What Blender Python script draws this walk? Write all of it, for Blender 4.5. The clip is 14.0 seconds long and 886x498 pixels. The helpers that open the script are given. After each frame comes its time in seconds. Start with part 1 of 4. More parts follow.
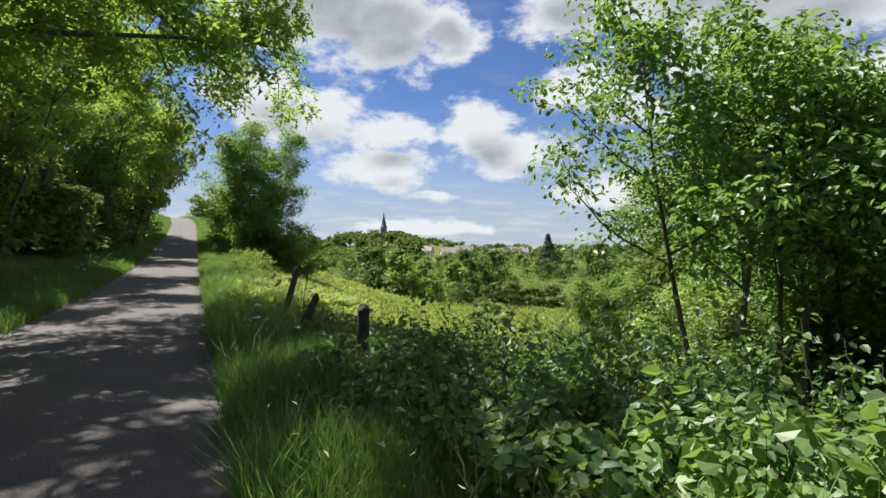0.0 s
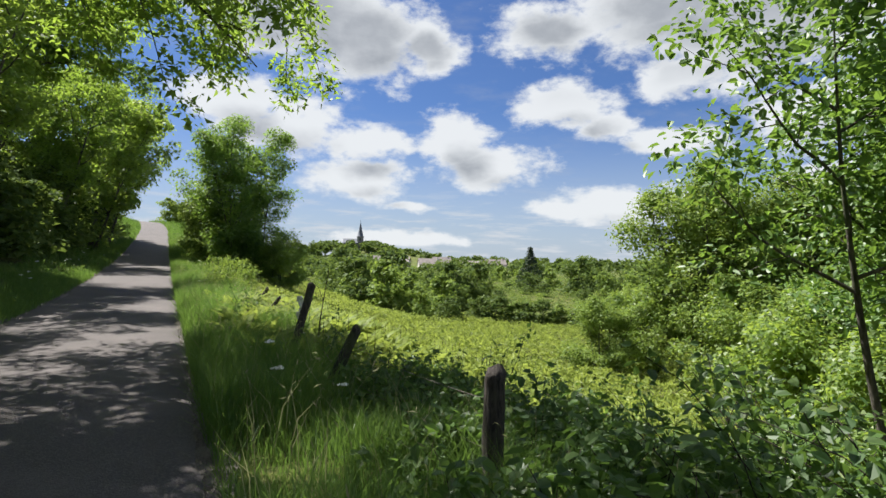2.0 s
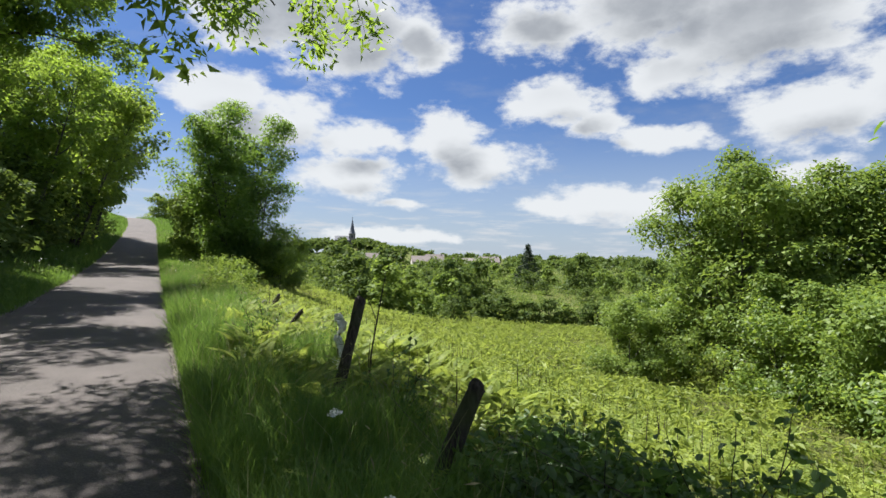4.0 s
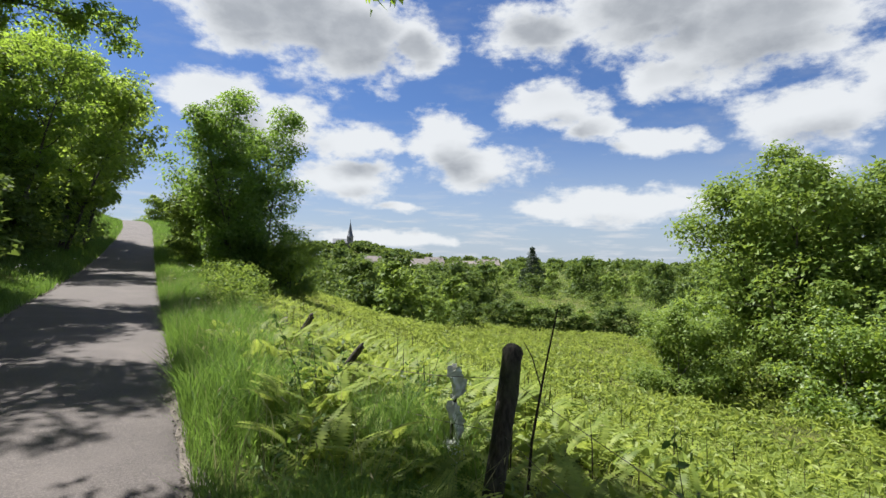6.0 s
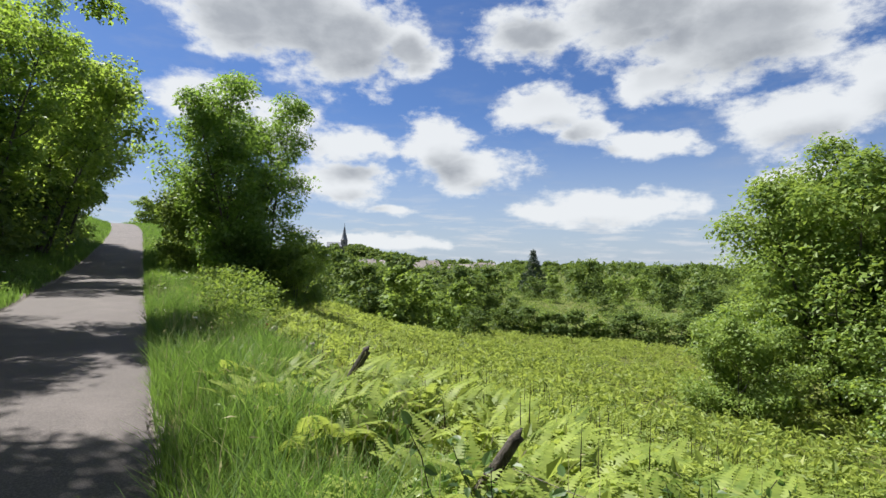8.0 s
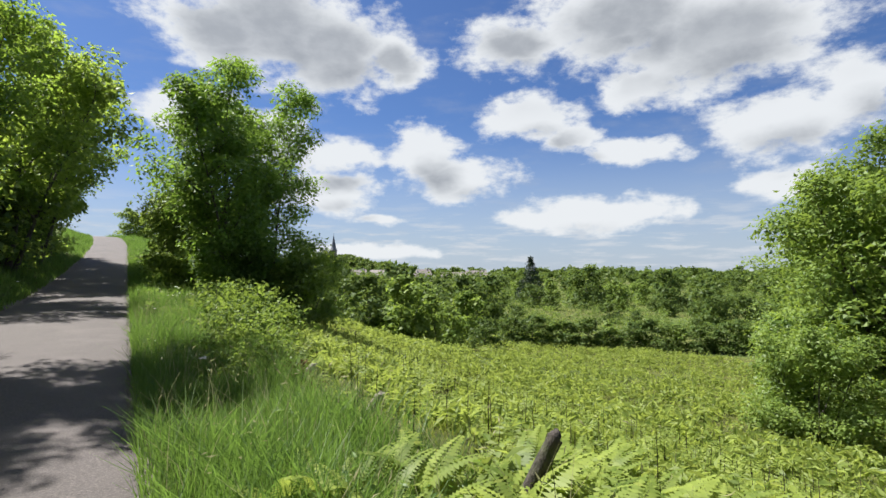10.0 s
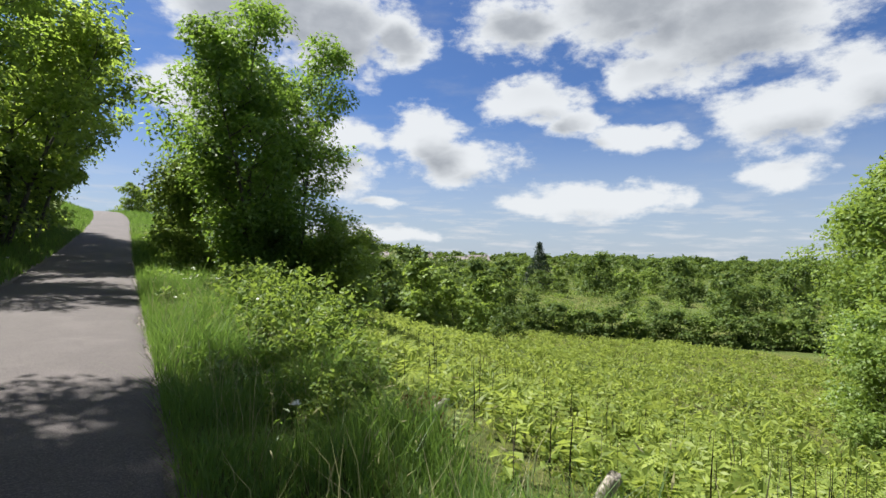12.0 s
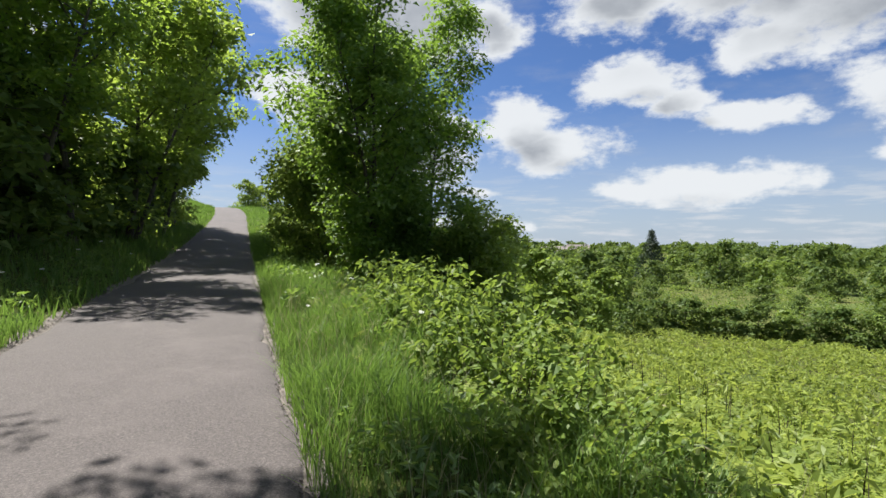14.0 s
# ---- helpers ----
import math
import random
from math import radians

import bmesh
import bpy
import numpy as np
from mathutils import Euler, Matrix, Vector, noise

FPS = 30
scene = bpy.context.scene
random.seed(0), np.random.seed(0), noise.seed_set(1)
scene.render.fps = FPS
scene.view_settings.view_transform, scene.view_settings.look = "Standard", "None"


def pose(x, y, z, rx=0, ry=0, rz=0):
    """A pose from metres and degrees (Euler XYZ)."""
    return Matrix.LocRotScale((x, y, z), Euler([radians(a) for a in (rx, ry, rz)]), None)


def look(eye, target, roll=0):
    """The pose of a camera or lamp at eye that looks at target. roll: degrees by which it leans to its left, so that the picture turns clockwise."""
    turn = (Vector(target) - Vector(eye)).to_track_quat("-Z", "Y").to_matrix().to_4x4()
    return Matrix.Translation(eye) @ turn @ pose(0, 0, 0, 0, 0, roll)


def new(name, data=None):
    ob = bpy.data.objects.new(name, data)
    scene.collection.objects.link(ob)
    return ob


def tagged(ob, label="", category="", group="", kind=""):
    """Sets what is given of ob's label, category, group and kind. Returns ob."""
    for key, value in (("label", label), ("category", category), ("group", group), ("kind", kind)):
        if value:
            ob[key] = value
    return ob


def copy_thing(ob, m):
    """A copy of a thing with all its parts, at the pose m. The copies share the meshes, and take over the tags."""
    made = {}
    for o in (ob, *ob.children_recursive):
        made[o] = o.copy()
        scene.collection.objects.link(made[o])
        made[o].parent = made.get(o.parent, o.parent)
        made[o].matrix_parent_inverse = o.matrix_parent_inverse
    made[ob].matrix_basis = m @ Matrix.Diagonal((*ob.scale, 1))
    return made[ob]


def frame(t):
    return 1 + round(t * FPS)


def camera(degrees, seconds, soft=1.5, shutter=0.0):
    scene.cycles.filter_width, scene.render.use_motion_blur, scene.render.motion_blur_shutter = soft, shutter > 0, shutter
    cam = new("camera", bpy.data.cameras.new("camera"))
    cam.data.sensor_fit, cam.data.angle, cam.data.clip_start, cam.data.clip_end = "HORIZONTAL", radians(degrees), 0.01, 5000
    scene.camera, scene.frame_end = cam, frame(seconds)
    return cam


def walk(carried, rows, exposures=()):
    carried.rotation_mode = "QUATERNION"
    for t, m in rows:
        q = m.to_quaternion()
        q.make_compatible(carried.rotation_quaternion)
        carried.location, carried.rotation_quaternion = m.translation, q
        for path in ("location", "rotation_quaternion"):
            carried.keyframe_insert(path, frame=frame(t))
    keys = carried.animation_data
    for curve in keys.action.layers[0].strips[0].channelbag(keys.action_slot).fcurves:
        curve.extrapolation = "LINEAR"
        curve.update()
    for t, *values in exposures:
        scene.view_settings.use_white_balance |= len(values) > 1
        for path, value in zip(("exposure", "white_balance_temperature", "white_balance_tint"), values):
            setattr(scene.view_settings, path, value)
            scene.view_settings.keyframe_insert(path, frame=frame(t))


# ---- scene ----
cam = camera(81.4, 14.0)
METRES, EYE, TILT, LEAN, TURN = 21.0, 1.5, 0.0, 0.0, 0.0
ROWS = [
    (0.0, 0.0, 0.0, 0.0, 0.0, 0.0, -0.0),
    (0.5, -0.0162, 0.0301, 0.0002, -0.7, 0.19, -0.13),
    (1.0, -0.0312, 0.0609, 0.0009, -1.76, 1.14, -0.98),
    (1.5, -0.049, 0.0909, 0.0007, -2.26, 1.34, -1.17),
    (2.0, -0.0656, 0.1221, 0.0008, -2.71, 1.28, -1.13),
    (2.5, -0.0802, 0.1509, 0.0012, -2.92, 1.15, -1.04),
    (3.0, -0.0958, 0.1817, 0.0013, -3.34, 0.96, -0.91),
    (5.5, -0.1597, 0.3255, 0.0076, -3.86, 1.13, -1.11),
    (6.0, -0.1786, 0.3609, 0.0072, -3.98, 1.3, -1.02),
    (6.5, -0.1923, 0.3922, 0.0081, -4.26, 1.5, -0.93),
    (7.0, -0.209, 0.4306, 0.0086, -4.55, 1.66, -0.92),
    (7.5, -0.2219, 0.4623, 0.0087, -4.56, 1.66, -0.97),
    (10.0, -0.299, 0.6319, 0.0085, -5.88, 2.62, 0.31),
    (10.5, -0.314, 0.6603, 0.0082, -5.91, 3.08, -0.23),
    (11.0, -0.3333, 0.6958, 0.0089, -5.74, 2.95, -1.16),
    (11.5, -0.3519, 0.728, 0.0077, -5.54, 2.33, -1.8),
    (12.0, -0.372, 0.7611, 0.0097, -5.96, 0.8, -0.98),
    (12.5, -0.3882, 0.7917, 0.0096, -6.36, -0.05, -0.36),
    (13.0, -0.4053, 0.828, 0.0097, -5.18, -0.74, -0.77),
    (13.5, -0.4209, 0.8609, 0.0103, -1.4, -0.93, -0.6),
    (14.0, -0.4398, 0.8962, 0.0104, 4.48, -0.37, -0.32),
]
walk(cam, [(t, pose(0, 0, EYE, TILT, LEAN, TURN) @ pose(METRES * x, METRES * y, METRES * z, 90 + pitch, roll, yaw)) for t, x, y, z, yaw, pitch, roll in ROWS], exposures=[(0.0, 1.27), (14.0, 1.27)])

# ---------------------------------------------------------------- light
SUN_LEFT, SUN_UP = 53.0, 58.0          # degrees to the left of +y, degrees above the horizon
SUN = Vector((-math.sin(radians(SUN_LEFT)) * math.cos(radians(SUN_UP)), math.cos(radians(SUN_LEFT)) * math.cos(radians(SUN_UP)), math.sin(radians(SUN_UP))))
SKY_STRENGTH, SUN_STRENGTH = 0.0243, 5.0

# clouds: compass angle from +y, height angle, half width, half height, in radians
CLOUDS = [
    (-0.307, 0.416, 0.115, 0.061), (-0.219, 0.447, 0.152, 0.079), (-0.112, 0.404, 0.138, 0.079), (0.008, 0.392, 0.072, 0.043),
    (0.454, 0.444, 0.172, 0.077), (0.605, 0.385, 0.173, 0.083), (0.249, 0.419, 0.107, 0.046), (0.483, 0.325, 0.084, 0.039),
    (0.278, 0.292, 0.090, 0.040), (0.351, 0.249, 0.046, 0.028), (0.455, 0.215, 0.085, 0.026), (0.684, 0.240, 0.112, 0.050),
    (0.781, 0.269, 0.058, 0.055), (-0.341, 0.275, 0.092, 0.047), (-0.253, 0.241, 0.109, 0.054), (-0.098, 0.222, 0.091, 0.036),
    (0.066, 0.227, 0.072, 0.051), (0.133, 0.180, 0.099, 0.041), (-0.128, 0.152, 0.100, 0.040), (-0.019, 0.100, 0.046, 0.012),
    (0.387, 0.106, 0.149, 0.033), (0.290, 0.103, 0.094, 0.019), (-0.040, 0.042, 0.140, 0.015), (0.692, 0.141, 0.057, 0.029),
]


class Nodes:
    """Short way to wire shader nodes."""

    def __init__(self, tree):
        self.tree = tree

    def add(self, kind, props=None, **inputs):
        node = self.tree.nodes.new(kind)
        for key, value in (props or {}).items():
            setattr(node, key, value)
        for key, value in inputs.items():
            self.put(node, key.replace("_", " "), value)
        return node

    def put(self, node, key, value):
        socket = node.inputs[int(key)] if key.isdigit() else node.inputs[key]
        if isinstance(value, bpy.types.NodeSocket):
            self.tree.links.new(value, socket)
        else:
            socket.default_value = value

    def math(self, op, a, b=0.0, c=0.0):
        node = self.tree.nodes.new("ShaderNodeMath")
        node.operation = op
        for i, value in enumerate((a, b, c)):
            self.put(node, str(i), value)
        return node.outputs[0]

    def vec(self, op, a, b=(0, 0, 0)):
        node = self.tree.nodes.new("ShaderNodeVectorMath")
        node.operation = op
        self.put(node, "0", a)
        self.put(node, "1", b)
        return node.outputs["Value"] if op == "LENGTH" else node.outputs["Vector"]

    def noise(self, vector, scale, detail=3.0, rough=0.55, kind="Fac"):
        node = self.add("ShaderNodeTexNoise", Scale=scale, Detail=detail, Roughness=rough)
        if vector is not None:
            self.tree.links.new(vector, node.inputs["Vector"])
        return node.outputs[kind]

    def ramp(self, value, low, high, a=0.0, b=1.0, smooth=True):
        node = self.tree.nodes.new("ShaderNodeMapRange")
        node.interpolation_type = "SMOOTHSTEP" if smooth else "LINEAR"
        for i, item in enumerate((value, low, high, a, b)):
            self.put(node, str(i), item)
        return node.outputs[0]

    def mix(self, fac, a, b, blend="MIX"):
        node = self.tree.nodes.new("ShaderNodeMix")
        node.data_type, node.blend_type = "RGBA", blend
        for i, item in ((0, fac), (6, a), (7, b)):
            if isinstance(item, bpy.types.NodeSocket):
                self.tree.links.new(item, node.inputs[i])
            else:
                node.inputs[i].default_value = (*item, 1) if isinstance(item, tuple) and len(item) == 3 else item
        return node.outputs[2]


def cloud_group():
    group = bpy.data.node_groups.new("cloud_density", "ShaderNodeTree")
    group.interface.new_socket("Angles", in_out="INPUT", socket_type="NodeSocketVector")
    group.interface.new_socket("Density", in_out="OUTPUT", socket_type="NodeSocketFloat")
    group.interface.new_socket("Body", in_out="OUTPUT", socket_type="NodeSocketFloat")
    n = Nodes(group)
    p = group.nodes.new("NodeGroupInput").outputs[0]
    out = group.nodes.new("NodeGroupOutput")
    stretched = n.vec("MULTIPLY", p, (1.0, 1.7, 1.0))
    warp = n.vec("SUBTRACT", n.noise(stretched, 7.0, 4.0, 0.6, "Color"), (0.5, 0.5, 0.5))
    q = n.vec("ADD", p, n.vec("MULTIPLY", warp, (0.09, 0.045, 0.0)))
    total = None
    for az, el, rx, ry in CLOUDS:
        r = n.vec("LENGTH", n.vec("DIVIDE", n.vec("SUBTRACT", q, (az, el, 0)), (rx * 1.15, ry * 1.15, 1)))
        one = n.math("SUBTRACT", 1.0, r)
        total = one if total is None else n.math("SMOOTH_MAX", total, one, 0.15)
    sep = n.add("ShaderNodeSeparateXYZ", Vector=p)
    beyond = n.math("MAXIMUM", n.ramp(n.math("ABSOLUTE", n.math("SUBTRACT", sep.outputs[0], 0.2)), 0.75, 1.0), n.ramp(sep.outputs[1], 0.52, 0.68))
    generic = n.math("SUBTRACT", n.math("MULTIPLY", n.noise(stretched, 3.0, 2.0), 3.0), 1.45)
    total = n.math("MAXIMUM", total, n.math("ADD", generic, n.math("MULTIPLY", n.math("SUBTRACT", beyond, 1.0), 3.0)))
    fine = n.math("MULTIPLY", n.math("SUBTRACT", n.noise(stretched, 13.0, 9.0, 0.62), 0.5), 2.0)
    n.put(out, "0", n.math("ADD", total, fine))
    n.put(out, "1", n.math("ADD", total, n.math("MULTIPLY", fine, 0.16)))
    return group


def make_world():
    world = bpy.data.worlds.new("sky")
    world.use_nodes = True
    world.node_tree.nodes.clear()
    n = Nodes(world.node_tree)
    sky = n.add("ShaderNodeTexSky", {"sky_type": "NISHITA", "sun_disc": False, "sun_elevation": radians(SUN_UP), "sun_rotation": radians(-SUN_LEFT),
                                     "air_density": 1.0, "dust_density": 0.6, "ozone_density": 2.0})
    way = n.add("ShaderNodeTexCoord").outputs["Generated"]
    sep = n.add("ShaderNodeSeparateXYZ", Vector=way)
    az = n.math("ARCTAN2", sep.outputs[0], sep.outputs[1])
    el = n.math("ARCSINE", sep.outputs[2])
    p = n.add("ShaderNodeCombineXYZ", X=az, Y=el).outputs[0]
    group = cloud_group()
    local = n.add("ShaderNodeGroup", {"node_tree": group}, Angles=p)
    here = local.outputs[0]
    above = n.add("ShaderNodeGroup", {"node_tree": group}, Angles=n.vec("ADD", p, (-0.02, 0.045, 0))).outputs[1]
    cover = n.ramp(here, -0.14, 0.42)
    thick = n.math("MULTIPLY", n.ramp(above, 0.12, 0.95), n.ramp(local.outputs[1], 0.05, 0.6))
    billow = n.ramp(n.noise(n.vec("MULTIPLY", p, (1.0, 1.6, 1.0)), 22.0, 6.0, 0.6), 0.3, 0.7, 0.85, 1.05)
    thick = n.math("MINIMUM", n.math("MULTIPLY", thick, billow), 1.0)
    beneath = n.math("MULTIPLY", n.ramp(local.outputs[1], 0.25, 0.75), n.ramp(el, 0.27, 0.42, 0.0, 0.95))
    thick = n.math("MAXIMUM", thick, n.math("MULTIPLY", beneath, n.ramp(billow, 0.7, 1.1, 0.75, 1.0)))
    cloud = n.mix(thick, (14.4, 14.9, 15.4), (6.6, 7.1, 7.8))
    blue = n.mix(1.0, sky.outputs[0], (0.95, 1.26, 1.82), "MULTIPLY")
    haze = n.mix(n.ramp(el, 0.30, -0.02, 0.0, 0.75), blue, (9.4, 10.8, 12.6))
    veil = n.ramp(n.noise(n.vec("MULTIPLY", p, (1.0, 3.0, 1.0)), 6.0, 5.0, 0.6), 0.5, 0.8, 0.0, 0.22)
    base = n.mix(veil, haze, (9.0, 9.4, 10.0))
    bands = n.ramp(n.noise(n.vec("MULTIPLY", p, (1.0, 7.0, 1.0)), 9.0, 6.0, 0.62), 0.47, 0.66)
    low = n.math("MULTIPLY", n.ramp(el, 0.16, 0.05), n.math("MULTIPLY", bands, 0.75))
    base = n.mix(low, base, (11.6, 12.2, 13.0))
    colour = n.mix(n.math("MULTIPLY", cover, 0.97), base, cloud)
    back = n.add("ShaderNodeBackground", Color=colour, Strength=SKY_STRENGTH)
    n.tree.links.new(back.outputs[0], n.add("ShaderNodeOutputWorld").inputs[0])
    scene.world = world


make_world()
sun = new("sun", bpy.data.lights.new("sun", "SUN"))
sun.data.energy, sun.data.angle, sun.data.color = SUN_STRENGTH, radians(0.6), (1.0, 0.965, 0.90)
sun.matrix_world = look(SUN * 60, (0, 0, 0))

# ---------------------------------------------------------------- materials


def material(name):
    mat = bpy.data.materials.new(name)
    mat.use_nodes = True
    mat.node_tree.nodes.clear()
    return mat, Nodes(mat.node_tree)


def finish(n, shader):
    n.tree.links.new(shader, n.add("ShaderNodeOutputMaterial").inputs[0])


def leaf_material(name, dark, light, through_colour, gloss=0.10, clear=0.45, island=True, rough=0.5, drift=0.45, drift_scale=0.9):
    """Leaves: diffuse, light shining through, a waxy gloss; colour varies leaf by leaf and patch by patch."""
    mat, n = material(name)
    geo = n.add("ShaderNodeNewGeometry")
    spot = n.add("ShaderNodeTexCoord").outputs["Object"]
    patch = n.ramp(n.noise(spot, drift_scale, 3.0), 0.3, 0.7)
    single = geo.outputs["Random Per Island"] if island else n.noise(spot, 9.0, 2.0)
    fac = n.math("ADD", n.math("MULTIPLY", single, 1.0 - drift), n.math("MULTIPLY", patch, drift))
    colour = n.mix(fac, dark, light)
    odd = n.ramp(single, 0.93, 1.0)
    colour = n.mix(n.math("MULTIPLY", odd, 0.22), colour, (0.30, 0.27, 0.07))
    shine = n.mix(fac, tuple(c * 0.7 for c in through_colour), through_colour)
    diff = n.add("ShaderNodeBsdfDiffuse", Color=colour)
    trans = n.add("ShaderNodeBsdfTranslucent", Color=shine)
    body = n.add("ShaderNodeMixShader", Fac=clear)
    n.tree.links.new(diff.outputs[0], body.inputs[1])
    n.tree.links.new(trans.outputs[0], body.inputs[2])
    shiny = n.add("ShaderNodeBsdfGlossy", Color=(1, 1, 1, 1), Roughness=rough)
    top = n.add("ShaderNodeMixShader", Fac=gloss * 0.22)
    n.tree.links.new(body.outputs[0], top.inputs[1])
    n.tree.links.new(shiny.outputs[0], top.inputs[2])
    finish(n, top.outputs[0])
    return mat


def bark_material(name, dark, light, scale=9.0):
    mat, n = material(name)
    spot = n.add("ShaderNodeTexCoord").outputs["Object"]
    grain = n.noise(n.vec("MULTIPLY", spot, (scale, scale, scale * 0.22)), 3.0, 6.0, 0.65)
    moss = n.ramp(n.noise(spot, 2.2, 4.0), 0.5, 0.68)
    colour = n.mix(n.ramp(grain, 0.3, 0.7), dark, light)
    colour = n.mix(n.math("MULTIPLY", moss, 0.55), colour, (0.07, 0.09, 0.03))
    bump = n.add("ShaderNodeBump", Strength=0.7, Distance=0.03, Height=grain)
    bsdf = n.add("ShaderNodeBsdfPrincipled", Base_Color=colour, Roughness=0.9, Normal=bump.outputs[0])
    finish(n, bsdf.outputs[0])
    return mat


def plain_material(name, colour, rough=0.8, metal=0.0, spread=0.25, scale=6.0, bump=0.2):
    mat, n = material(name)
    spot = n.add("ShaderNodeTexCoord").outputs["Object"]
    grain = n.noise(spot, scale, 6.0, 0.6)
    stain = n.noise(spot, scale * 0.13, 3.0)
    fac = n.math("ADD", n.math("MULTIPLY", grain, 0.5), n.math("MULTIPLY", stain, 0.5))
    shade = n.mix(n.ramp(fac, 0.3, 0.7), tuple(c * (1 - spread) for c in colour), tuple(min(1, c * (1 + spread)) for c in colour))
    relief = n.add("ShaderNodeBump", Strength=bump, Distance=0.02, Height=grain)
    bsdf = n.add("ShaderNodeBsdfPrincipled", Base_Color=shade, Roughness=rough, Metallic=metal, Normal=relief.outputs[0])
    finish(n, bsdf.outputs[0])
    return mat


def ground_material():
    """Soil and low sward: litter brown near bushes, yellow-green meadow, patches of darker growth."""
    mat, n = material("meadow_soil")
    spot = n.add("ShaderNodeTexCoord").outputs["Object"]
    fine = n.noise(spot, 7.0, 6.0, 0.7)
    mid = n.noise(spot, 0.45, 4.0, 0.6)
    wide = n.noise(spot, 0.035, 4.0, 0.6)
    green = n.mix(n.ramp(fine, 0.3, 0.7), (0.03, 0.042, 0.012), (0.11, 0.13, 0.03))
    green = n.mix(n.ramp(mid, 0.42, 0.66), green, n.mix(n.ramp(fine, 0.3, 0.7), (0.06, 0.075, 0.018), (0.17, 0.17, 0.05)))
    green = n.mix(n.math("MULTIPLY", n.ramp(wide, 0.5, 0.6), 0.6), green, (0.075, 0.115, 0.028))
    bump = n.add("ShaderNodeBump", Strength=0.9, Distance=0.15, Height=n.math("ADD", fine, n.math("MULTIPLY", mid, 1.5)))
    bsdf = n.add("ShaderNodeBsdfPrincipled", Base_Color=green, Roughness=0.95, Normal=bump.outputs[0])
    bsdf.inputs["Specular IOR Level"].default_value = 0.15
    finish(n, bsdf.outputs[0])
    return mat


def asphalt_material():
    """Old lane surface: pale worn stone in tar, darker patches, loose grit."""
    mat, n = material("worn_asphalt")
    spot = n.add("ShaderNodeTexCoord").outputs["Object"]
    stone = n.add("ShaderNodeTexVoronoi", Scale=95.0, Vector=spot)
    grit = n.noise(spot, 60.0, 5.0, 0.7)
    wear = n.noise(spot, 1.1, 5.0, 0.6)
    wide = n.noise(spot, 0.3, 3.0)
    stones = n.mix(stone.outputs["Color"], (0.058, 0.049, 0.047), (0.155, 0.132, 0.126))
    colour = n.mix(n.ramp(grit, 0.35, 0.7), (0.048, 0.041, 0.040), stones)
    colour = n.mix(n.math("MULTIPLY", n.ramp(wear, 0.45, 0.7), 0.45), colour, (0.118, 0.101, 0.097))
    colour = n.mix(n.math("MULTIPLY", n.ramp(wide, 0.52, 0.7), 0.35), colour, (0.048, 0.041, 0.041))
    bump = n.add("ShaderNodeBump", Strength=0.5, Distance=0.008, Height=n.math("ADD", grit, stone.outputs["Distance"]))
    bsdf = n.add("ShaderNodeBsdfPrincipled", Base_Color=colour, Roughness=0.88, Normal=bump.outputs[0])
    finish(n, bsdf.outputs[0])
    return mat


